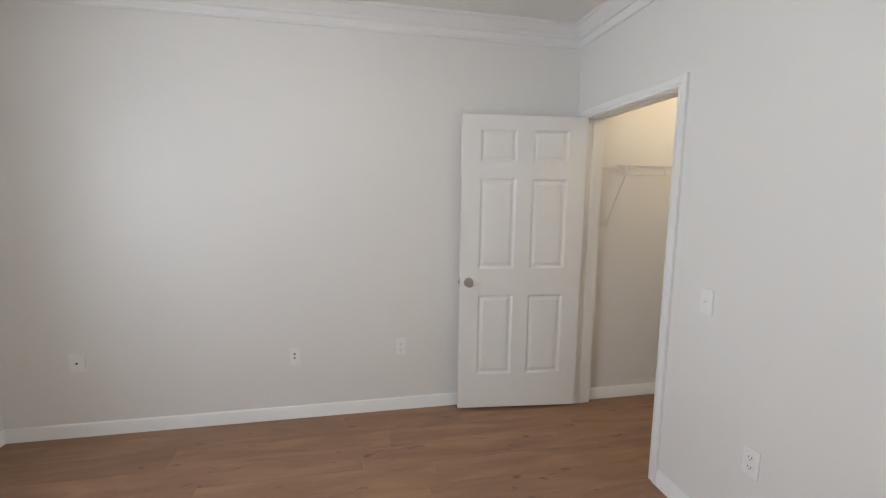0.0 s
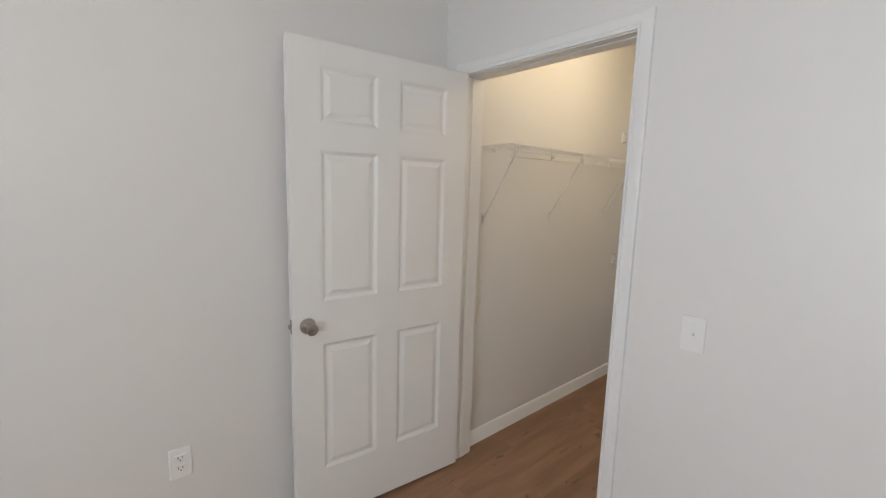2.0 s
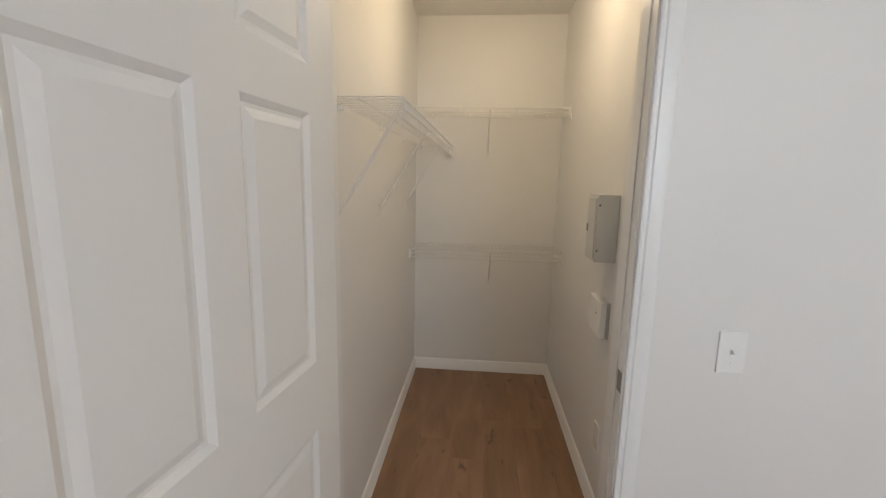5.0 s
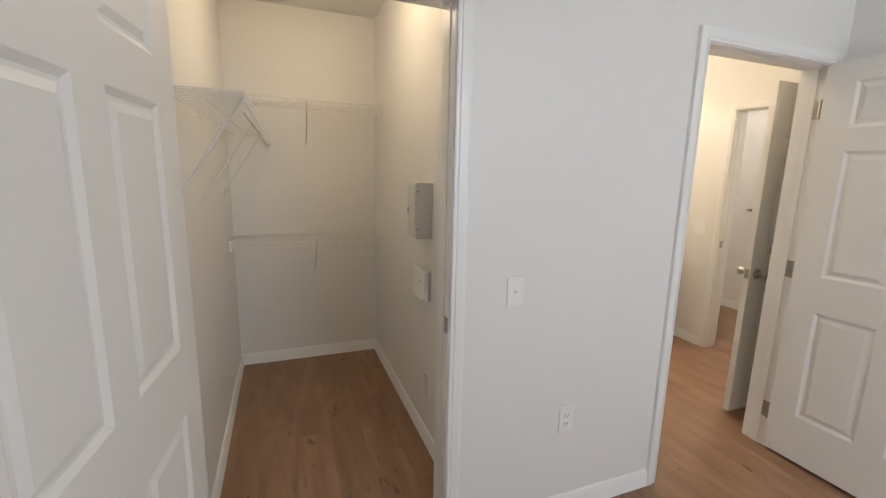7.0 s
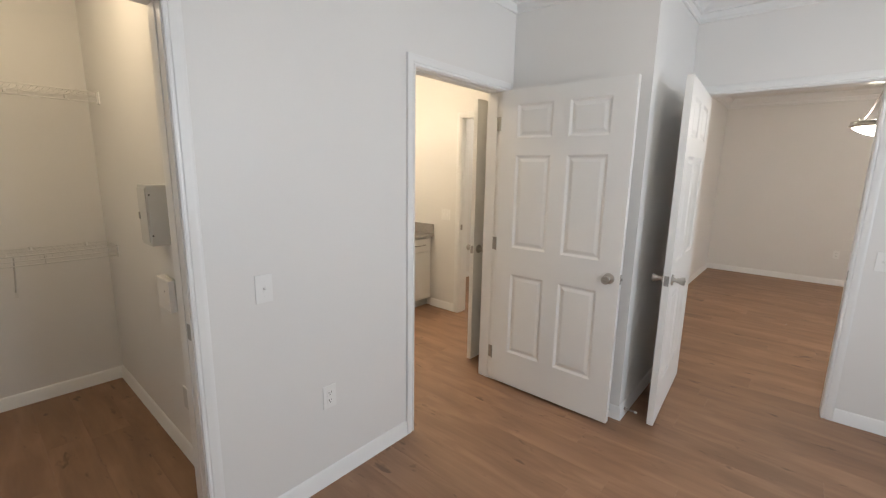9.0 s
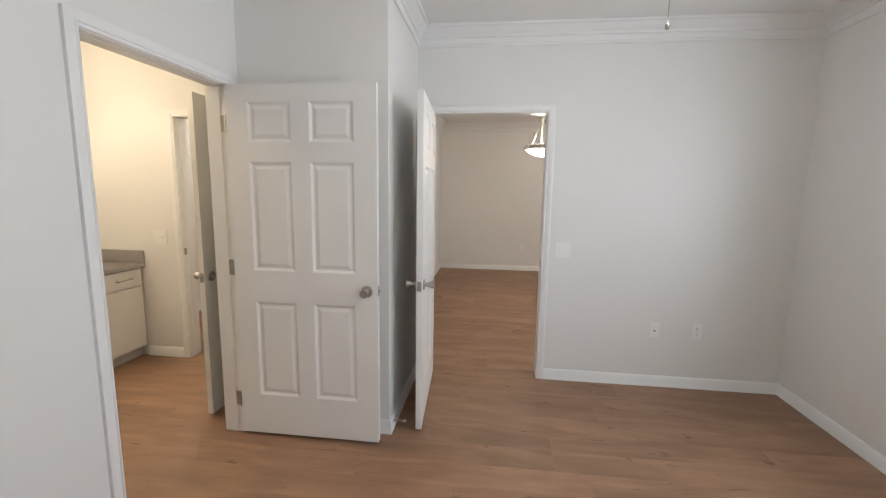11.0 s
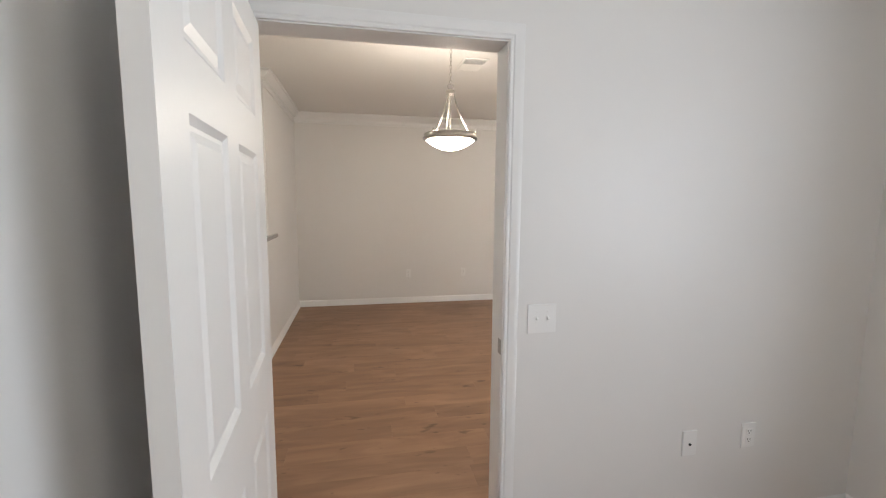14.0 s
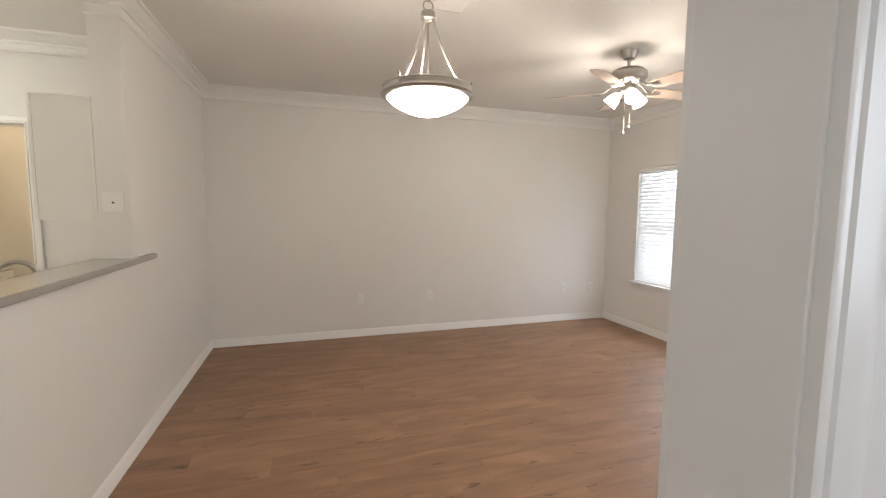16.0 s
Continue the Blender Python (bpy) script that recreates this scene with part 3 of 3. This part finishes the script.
# Invented flush fixture, added only to house the bathroom fill lamp.
bf = thing("added_bath_fixture", pose(3.05, 1.25, CEILING), "unseen small round flush bathroom ceiling light, added to go with a fill lamp", "ceiling light")
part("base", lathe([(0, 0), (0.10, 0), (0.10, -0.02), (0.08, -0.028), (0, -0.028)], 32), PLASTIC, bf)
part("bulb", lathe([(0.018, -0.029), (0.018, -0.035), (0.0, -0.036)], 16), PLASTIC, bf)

# ---- spring door stops ----
def door_stop(x, y, turn):
    root = thing("door_stop", pose(x, y, 0.05, 0, 0, turn), "spring door stop screwed to the baseboard", "door stop")
    part("base", lathe([(0, 0), (0.011, 0), (0.009, 0.006), (0, 0.006)], 14, axis="y"), NICKEL, root)
    pts = [(0.0055 * math.cos(i * 0.9), -0.006 - i * 0.0006, 0.0055 * math.sin(i * 0.9)) for i in range(95)]
    part("spring", tube(pts, 0.0011, 5), NICKEL, root)
    part("tip", lathe([(0, 0.061), (0.007, 0.061), (0.0075, 0.072), (0.005, 0.076), (0, 0.076)], 14, axis="y"), RUBBER, root, "white rubber tip")


door_stop(1.374, 0.70, -90)
door_stop(1.45, 0.778, 180)

# ---- ceiling fans ----
def ceiling_fan(where, label, first, chains, lamps=20, flare=1.0):
    root = thing("ceiling_fan", where, label, "ceiling fan", "ceiling fans")
    part("canopy", lathe([(0.0, 0.0), (0.064, 0.0), (0.062, -0.016), (0.042, -0.056), (0.030, -0.062), (0.0, -0.062)], 32), NICKEL, root, smooth=True)
    part("downrod", tube([(0, 0, -0.060), (0, 0, -0.125)], 0.012, 12), NICKEL, root, smooth=True)
    part("motor", lathe([(0.0, -0.110), (0.028, -0.112), (0.05, -0.124), (0.105, -0.139), (0.132, -0.162), (0.136, -0.186), (0.128, -0.210), (0.10, -0.236), (0.06, -0.248), (0.0, -0.248)], 40), NICKEL, root, smooth=True)
    part("switch_cup", lathe([(0.0, -0.247), (0.052, -0.249), (0.052, -0.290), (0.036, -0.310), (0.0, -0.315)], 28), NICKEL, root, smooth=True)
    for i in range(5):
        turn = Matrix.Rotation(radians(first + 72 * i), 4, "Z")
        arm = bmesh.new()
        tube([(0.085, 0, -0.232), (0.120, 0, -0.246), (0.160, 0, -0.282), (0.215, 0, -0.298)], 0.0085, 8, arm)
        box(0.195, 0.255, -0.036, 0.036, -0.3015, -0.2965, bm=arm)
        part("blade_arm", arm, NICKEL, root, where=turn)
        bm = bmesh.new()
        outline = [(0.215, -0.050), (0.30, -0.058), (0.50, -0.066), (0.60, -0.066), (0.645, -0.050), (0.660, 0.0), (0.645, 0.050), (0.60, 0.066), (0.50, 0.066), (0.30, 0.058), (0.215, 0.050)]
        lo = [bm.verts.new((x * 0.943, y, -0.293)) for x, y in outline]
        hi = [bm.verts.new((x * 0.943, y, -0.286)) for x, y in outline]
        bm.faces.new(lo)
        bm.faces.new(hi)
        for k in range(len(outline)):
            bm.faces.new((lo[k], lo[(k + 1) % len(lo)], hi[(k + 1) % len(hi)], hi[k]))
        bmesh.ops.rotate(bm, verts=bm.verts, cent=(0.2, 0, -0.290), matrix=Matrix.Rotation(radians(-14), 3, "X"))
        part("blade", bm, BLADE, root, "pale wood-grain fan blade", where=turn)
    for i in range(3):
        turn = Matrix.Rotation(radians(lamps + 120 * i), 4, "Z") @ pose(0.050, 0, -0.287, 0, -44, 0)
        part("lamp_holder", lathe([(0, 0), (0.022, 0), (0.022, -0.035), (0, -0.036)], 16), NICKEL, root, where=turn)
        bell = [(0.020, -0.030), (0.034, -0.040), (0.050, -0.075), (0.058, -0.120), (0.064, -0.135), (0.061, -0.136), (0.048, -0.076), (0.020, -0.034)]
        part("shade", lathe([(a * flare, b * flare) for a, b in bell], 24), SHADE, root, "glowing frosted glass shade", smooth=True, where=turn)
    for x, y, z in chains:
        bm = tube([(x, y, -0.310), (x, y, z)], 0.0014, 6)
        part("pull_chain", bm, NICKEL, root)
        part("pull_knob", lathe([(0.0, z - 0.022), (0.0052, z - 0.018), (0.0062, z - 0.010), (0.003, z), (0.0, z + 0.001)], 12, at=(x, y, 0)), NICKEL, root)
    return root


ceiling_fan(pose(-1.52, -2.645, CEILING), "brushed nickel five-blade ceiling fan with lit glass shades", -40.4, ((0.013, -0.012, -0.585), (-0.016, 0.015, -0.546)), 66, 0.88)
ceiling_fan(pose(0.327, 1.83, CEILING), "brushed nickel five-blade ceiling fan in the bedroom", 40, ((0.026, 0.01, -0.719), (-0.026, -0.012, -0.62)))

# ---- pendant ----
PEND = thing("pendant_light", pose(0.300, -1.70, CEILING), "brushed nickel bowl pendant with a lit frosted glass bowl", "pendant light")
part("canopy", lathe([(0, 0), (0.062, 0), (0.062, -0.006), (0.050, -0.022), (0.012, -0.030), (0, -0.030)], 32), NICKEL, PEND, smooth=True)
chain = bmesh.new()
for i in range(12):
    z = -0.030 - i * 0.0255
    pts = [(0.0075 * math.cos(t) * (i % 2), 0.0075 * math.cos(t) * (1 - i % 2), z - 0.0155 + 0.0165 * math.sin(t)) for t in [2 * math.pi * k / 10 for k in range(11)]]
    tube(pts, 0.0017, 5, chain)
part("chain", chain, NICKEL, PEND)
part("loop", tube([(0.021 * math.cos(t), 0, -0.358 + 0.021 * math.sin(t)) for t in [2 * math.pi * k / 20 for k in range(21)]], 0.0032, 7), NICKEL, PEND)
part("hub", lathe([(0, -0.378), (0.010, -0.379), (0.029, -0.383), (0.031, -0.387), (0.031, -0.408), (0.029, -0.411), (0.018, -0.413), (0.010, -0.424), (0, -0.426)], 28), NICKEL, PEND, smooth=True)
part("stem", tube([(0, 0, -0.42), (0, 0, -0.71)], 0.0045, 10), NICKEL, PEND)
for i in range(3):
    t = radians(152.4 + 120 * i)
    pts = []
    for k in range(13):
        u = k / 12
        r = 0.024 + 0.054 * u + 0.080 * u ** 1.7
        pts.append((r * math.cos(t), r * math.sin(t), -0.412 - 0.296 * u))
    part("arm", tube(pts, 0.0050, 8), NICKEL, PEND, smooth=True)
    part("finial", lathe([(0, -0.690), (0.0045, -0.690), (0.003, -0.681), (0.0060, -0.674), (0.0035, -0.667), (0, -0.665)], 12, at=(0.184 * math.cos(t + 0.10), 0.184 * math.sin(t + 0.10), 0)), NICKEL, PEND)
    part("post", tube([(0.185 * math.cos(t + 0.10), 0.185 * math.sin(t + 0.10), -0.712), (0.185 * math.cos(t + 0.10), 0.185 * math.sin(t + 0.10), -0.686)], 0.0045, 8), NICKEL, PEND)
part("ring", lathe([(0.174, -0.733), (0.190, -0.730), (0.197, -0.721), (0.192, -0.711), (0.183, -0.708), (0.1815, -0.710), (0.188, -0.720), (0.174, -0.726)], 56), NICKEL, PEND, "brushed nickel rim", smooth=True)
part("band", lathe([(0.182, -0.712), (0.186, -0.712), (0.186, -0.692), (0.182, -0.692)], 56), NICKEL, PEND, smooth=True)
part("upper_ring", lathe([(0.181, -0.696), (0.187, -0.695), (0.189, -0.691), (0.187, -0.687), (0.181, -0.686), (0.179, -0.691)], 56), NICKEL, PEND, smooth=True)
bowl = [(0.178, -0.722), (0.174, -0.731), (0.157, -0.748), (0.131, -0.766), (0.100, -0.781), (0.066, -0.794), (0.032, -0.802), (0.008, -0.805)]
part("bowl", lathe([(0.179, -0.716), *bowl, (0.0, -0.806), (0.0, -0.801), *[(r * 0.97, h + 0.005) for r, h in bowl[::-1]]], 56), BOWL, PEND, "glowing frosted glass bowl", smooth=True)

# ---- ceiling vent and return grille ----
def grille(name, where, w, h, slats, label, split=False, slat_paint=None):
    """x across, z up, -y into the room."""
    root = thing(name, where, label, "air vent")
    b = 0.022
    for x0, x1, z0, z1 in ((-w / 2, w / 2, h / 2 - b, h / 2), (-w / 2, w / 2, -h / 2, -h / 2 + b), (-w / 2, -w / 2 + b, -h / 2 + b, h / 2 - b), (w / 2 - b, w / 2, -h / 2 + b, h / 2 - b)):
        part("frame", box(x0, x1, -0.009, 0.0, z0, z1, 0.002), TRIM, root)
    if split:
        part("mullion", box(-0.012, 0.012, -0.009, 0.0, -h / 2 + b, h / 2 - b, 0.001), TRIM, root)
    part("backing", box(-w / 2 + b, w / 2 - b, -0.001, 0.0, -h / 2 + b, h / 2 - b), GREY, root)
    step = (h - 2 * b) / slats
    for i in range(slats):
        z = -h / 2 + b + (i + 0.5) * step
        bm = box(-w / 2 + b, w / 2 - b, -0.0075, -0.0015, z - 0.42 * step, z + 0.36 * step)
        part("slat", bm, slat_paint or TRIM, root)
    return root


vent = thing("ceiling_vent", pose(-0.018, -2.335, CEILING, 90, 0, 0), "white two-way louvred supply vent in the ceiling", "air vent")
for x0, x1, z0, z1 in ((-0.104, 0.104, 0.114, 0.185), (-0.104, 0.104, -0.185, -0.168), (-0.104, -0.088, -0.168, 0.114), (0.088, 0.104, -0.168, 0.114)):
    part("frame", box(x0, x1, -0.008, 0.0, z0, z1, 0.002), CEIL, vent)
part("backing", box(-0.088, 0.088, -0.001, 0.0, -0.168, 0.114), GREY, vent)
for i in range(17):
    z, far = -0.160 + 0.0165 * i, i > 6
    bm = box(-0.0875, 0.0875, -0.0006, 0.0006, -0.0095, 0.0095)
    bmesh.ops.rotate(bm, verts=bm.verts, cent=(0, 0, 0), matrix=Matrix.Rotation(radians(16 if far else -24), 3, "X"))
    bmesh.ops.translate(bm, verts=bm.verts, vec=(0, -0.0085, z))
    part("slat", bm, CEIL, vent)
for i in range(18):
    part("slot", box(-0.087 + 0.0098 * i, -0.082 + 0.0098 * i, -0.0088, -0.0081, 0.119, 0.124), DARK, vent)
grille("return_grille", pose(3.21, -3.72, 2.295, 0, 0, 180), 0.50, 0.36, 19, "white louvred return air grille above a doorway", True)

# ---- kitchen ----
bar = bmesh.new()
outline = [(1.752, -3.13), (1.786, -3.13), (1.787, -2.846), (1.99, -2.846), (1.99, -1.62), (2.326, -1.62), (2.326, -1.285), (1.82, -1.285), (1.752, -1.353)]
lo = [bar.verts.new((x, y, 1.1155)) for x, y in outline]
hi = [bar.verts.new((x, y, 1.150)) for x, y in outline]
bar.faces.new(lo)
bar.faces.new(hi)
for k in range(len(outline)):
    bar.faces.new((lo[k], lo[(k + 1) % len(lo)], hi[(k + 1) % len(hi)], hi[k]))
bmesh.ops.bevel(bar, geom=[e for e in bar.edges if abs(e.verts[0].co.z - e.verts[1].co.z) < 1e-5], offset=0.005, segments=2, affect="EDGES")
tagged(part("bar_top", bar, STONE), "grey speckled laminate bar top with a clipped corner", "countertop")
base = thing("base_cabinet", pose(1.952, -2.80, 0.0), "white kitchen base cabinets behind the half wall", "cabinet")
part("body", box(0, 0.58, 0.0, 1.30, 0.09, 0.875, 0.002), CABINET, base)
part("toe_kick", box(0, 0.52, 0.0, 1.30, 0.0, 0.09), DARK, base)
tagged(part("kitchen_counter", box(1.952, 2.56, -2.84, -1.49, 0.876, 0.912, 0.004), STONE), "grey speckled laminate kitchen counter", "countertop")
faucet = thing("faucet", pose(2.035, -2.42, 0.912, 0, 0, 25), "brushed nickel gooseneck kitchen faucet", "faucet")
part("base", lathe([(0, 0), (0.026, 0), (0.026, 0.006), (0.016, 0.014), (0.016, 0.05), (0, 0.052)], 24), NICKEL, faucet, smooth=True)
arc = [(0, 0, 0.04), (0, 0, 0.20)] + [(0.074 * (1 - math.cos(u)), 0, 0.20 + 0.078 * math.sin(u)) for u in [math.pi * k / 16 * 0.93 for k in range(1, 17)]]
part("spout", tube(arc, 0.0115, 12), NICKEL, faucet, smooth=True)
part("lever", tube([(0.0, 0.012, 0.04), (0.02, 0.06, 0.075)], 0.005, 8), NICKEL, faucet)
upper = thing("wall_cabinet", pose(1.952, -2.86, 1.37), "white painted kitchen wall cabinet on the pier", "cabinet")
part("body", box(0.0, 0.279, -0.60, 0.0, 0, 0.70, 0.002), CABINET, upper)
part("scribe_strip", box(0.001, 0.014, 0.001, 0.007, 0.002, 0.698, 0.002), TRIM, upper)
part("door", box(0.281, 0.300, -0.598, -0.002, 0.003, 0.697, 0.003), CABINET, upper)
part("handle", tube([(0.300, -0.54, 0.06), (0.330, -0.54, 0.06), (0.330, -0.54, 0.18), (0.300, -0.54, 0.18)], 0.004, 8), NICKEL, upper)
washer = thing("washing_machine", pose(3.955, -4.97, 0.0), "white front-loading washing machine in the laundry closet", "washing machine")
part("body", box(-0.295, 0.295, -0.28, 0.28, 0.02, 0.810, 0.010), PLASTIC, washer)
part("top_panel", box(-0.298, 0.298, -0.28, 0.290, 0.815, 0.842, 0.006), PLASTIC, washer)
part("control_panel", box(-0.285, 0.285, 0.281, 0.292, 0.69, 0.800, 0.004), GREY, washer)
part("door", lathe([(0.0, 0.0), (0.15, 0.0), (0.19, 0.004), (0.215, 0.02), (0.22, 0.03), (0.0, 0.03)], 32, axis="y", at=(0, 0.312, 0.40)), GREY, washer, "round grey door", smooth=True)

# ---- bathroom vanity ----
vanity = thing("vanity_cabinet", pose(3.757, SB + 0.002, 0.0), "white bathroom vanity with drawers and doors", "cabinet")
part("body", box(0.02, 0.500, 0.0, 1.50, 0.09, 0.791, 0.002), CABINET, vanity)
part("toe_kick", box(0.07, 0.500, 0.0, 1.50, 0.0, 0.09), GREY, vanity)
for i in range(4):
    y0, y1 = 0.025 + i * 0.368, 0.025 + i * 0.368 + 0.352
    dr = part("drawer_front", box(0.0, 0.019, y0, y1, 0.640, 0.780, 0.003), CABINET, vanity)
    part("handle", tube([(0.0, y0 + 0.11, 0.710), (-0.028, y0 + 0.11, 0.710), (-0.028, y1 - 0.11, 0.710), (0.0, y1 - 0.11, 0.710)], 0.005, 8), NICKEL, dr, "brushed bar handle")
    part("cabinet_door", box(0.0, 0.019, y0, y1, 0.105, 0.627, 0.003), CABINET, vanity)
vt = thing("stone_counter", pose(3.732, SB + 0.002, 0.792), "grey stone vanity top with splash edges", "countertop")
part("slab", box(0.0, 0.526, 0.001, 1.53, 0.0, 0.032, 0.003), STONE, vt)
part("side_splash", box(0.0, 0.506, 0.001, 0.020, 0.033, 0.135, 0.002), STONE, vt)
part("back_splash", box(0.507, 0.526, 0.001, 1.53, 0.033, 0.135, 0.002), STONE, vt)
vl = thing("vanity_light", pose(4.258, 0.75, 2.10), "brushed nickel vanity light above the counter", "wall light")
part("plate", box(-0.02, 0.0, -0.30, 0.30, -0.05, 0.05, 0.004), NICKEL, vl)
part("shade", lathe([(0.03, 0.0), (0.055, -0.04), (0.06, -0.10), (0.057, -0.10), (0.028, -0.003)], 20, at=(-0.10, -0.2, 0.02)), SHADE, vl)
part("shade", lathe([(0.03, 0.0), (0.055, -0.04), (0.06, -0.10), (0.057, -0.10), (0.028, -0.003)], 20, at=(-0.10, 0.2, 0.02)), SHADE, vl)
part("arm", tube([(-0.02, -0.2, 0.03), (-0.10, -0.2, 0.03)], 0.008, 8), NICKEL, vl)
part("arm", tube([(-0.02, 0.2, 0.03), (-0.10, 0.2, 0.03)], 0.008, 8), NICKEL, vl)

# ---- windows ----
def window(number, x, o, way, label):
    """A sash window in a wall whose room face is at x; way: +1 where the room lies towards +x."""
    y0, y1, z0, z1 = o
    root = thing(f"window_{number}", pose(x, 0, 0), label, "window", kind="structure")
    d0, d1 = (-0.085, -0.045)
    for a in ((y0, y0 + 0.04, z0, z1), (y1 - 0.04, y1, z0, z1), (y0 + 0.04, y1 - 0.04, z1 - 0.04, z1), (y0 + 0.04, y1 - 0.04, z0, z0 + 0.04), (y0 + 0.04, y1 - 0.04, (z0 + z1) / 2 - 0.02, (z0 + z1) / 2 + 0.02)):
        part("window_frame", box(d0, d1, *a, 0.003), TRIM, root)
    zm = (z0 + z1) / 2
    for a, b in ((z0 + 0.04, zm - 0.02), (zm + 0.02, z1 - 0.04)):
        g = part("pane", box(-0.068, -0.064, y0 + 0.04, y1 - 0.04, a, b), GLASS, root)
        g.visible_shadow = False
    part("window_sill", box(-0.044, 0.040, y0 - 0.045, y1 + 0.045, z0 - 0.022, z0 - 0.001, 0.004), TRIM, root)
    part("apron", box(0.001, 0.014, y0 - 0.03, y1 + 0.03, z0 - 0.080, z0 - 0.023, 0.003), TRIM, root)
    return root


def blinds(x, o, label):
    y0, y1, z0, z1 = o
    root = thing("window_blind", pose(x, 0, 0), label, "window blind")
    part("headrail", box(-0.040, -0.004, y0 + 0.008, y1 - 0.008, z1 - 0.045, z1 - 0.003, 0.003), SLAT, root)
    n = round((z1 - z0 - 0.07) / 0.043)
    for i in range(n):
        z = z0 + 0.035 + i * (z1 - z0 - 0.09) / (n - 1)
        bm = box(-0.0245, 0.0245, y0 + 0.004, y1 - 0.004, -0.0012, 0.0012)
        bmesh.ops.rotate(bm, verts=bm.verts, cent=(0, 0, 0), matrix=Matrix.Rotation(radians(60), 3, "Y"))
        bmesh.ops.translate(bm, verts=bm.verts, vec=(-0.022, 0, z))
        part("slat", bm, SLAT, root)
    part("bottom_rail", box(-0.040, -0.006, y0 + 0.010, y1 - 0.010, z0 + 0.002, z0 + 0.018, 0.003), SLAT, root)
    for y in (y0 + 0.15, y1 - 0.15):
        part("ladder_cord", tube([(0.004, y, z0 + 0.01), (0.004, y, z1 - 0.04)], 0.0010, 5), PLASTIC, root)
    return root


window(1, -1.35, BW, 1, "white sash window in the bedroom")
window(2, -3.03, LW, 1, "white sash window in the living room")
blinds(-3.03, LW, "closed white slatted blind glowing with daylight")

# ---- floor planks ----
PW, PL = 0.181, 1.22
plank_cache = {}


def plank_mesh(length):
    key = round(length, 2)
    if key not in plank_cache:
        bm = bmesh.new()
        l, w, c = length - 0.0003, PW - 0.0003, 0.0004
        low = [bm.verts.new(p) for p in ((0, 0, -0.012), (l, 0, -0.012), (l, w, -0.012), (0, w, -0.012))]
        rim = [bm.verts.new(p) for p in ((0, 0, -c), (l, 0, -c), (l, w, -c), (0, w, -c))]
        top = [bm.verts.new(p) for p in ((c, c, 0), (l - c, c, 0), (l - c, w - c, 0), (c, w - c, 0))]
        for a, b in ((low, rim), (rim, top)):
            for k in range(4):
                bm.faces.new((a[k], a[(k + 1) % 4], b[(k + 1) % 4], b[k]))
        bm.faces.new(top)
        plank_cache[key] = mesh_of("plank", bm, PLANK)
    return plank_cache[key]


ROOMS = [(W - 0.05, E + 0.1, -0.265, N + 0.05), (E, 4.30, 2.60, 3.72), (E, 4.30, -1.55, 2.54), (-3.05, 1.85, -4.75, -0.15), (1.79, 4.3, -3.75, -1.6), (1.8, 2.4, -1.62, -0.15), (1.9, 4.3, -5.3, -3.7)]
rnd = random.Random(7)
y = -5.35
while y < N + 0.02:
    x = -3.12 - rnd.uniform(0.05, 1.15)
    while x < 4.34:
        x0, x1 = max(x, -3.12), min(x + PL, 4.34)
        if x1 - x0 > 0.04 and any(x1 > r[0] and x0 < r[1] and y + PW > r[2] and y < r[3] for r in ROOMS):
            p = new("plank", plank_mesh(x1 - x0))
            p.parent = floor
            p.location = (x0, y, 0)
        x += PL
    y += PW
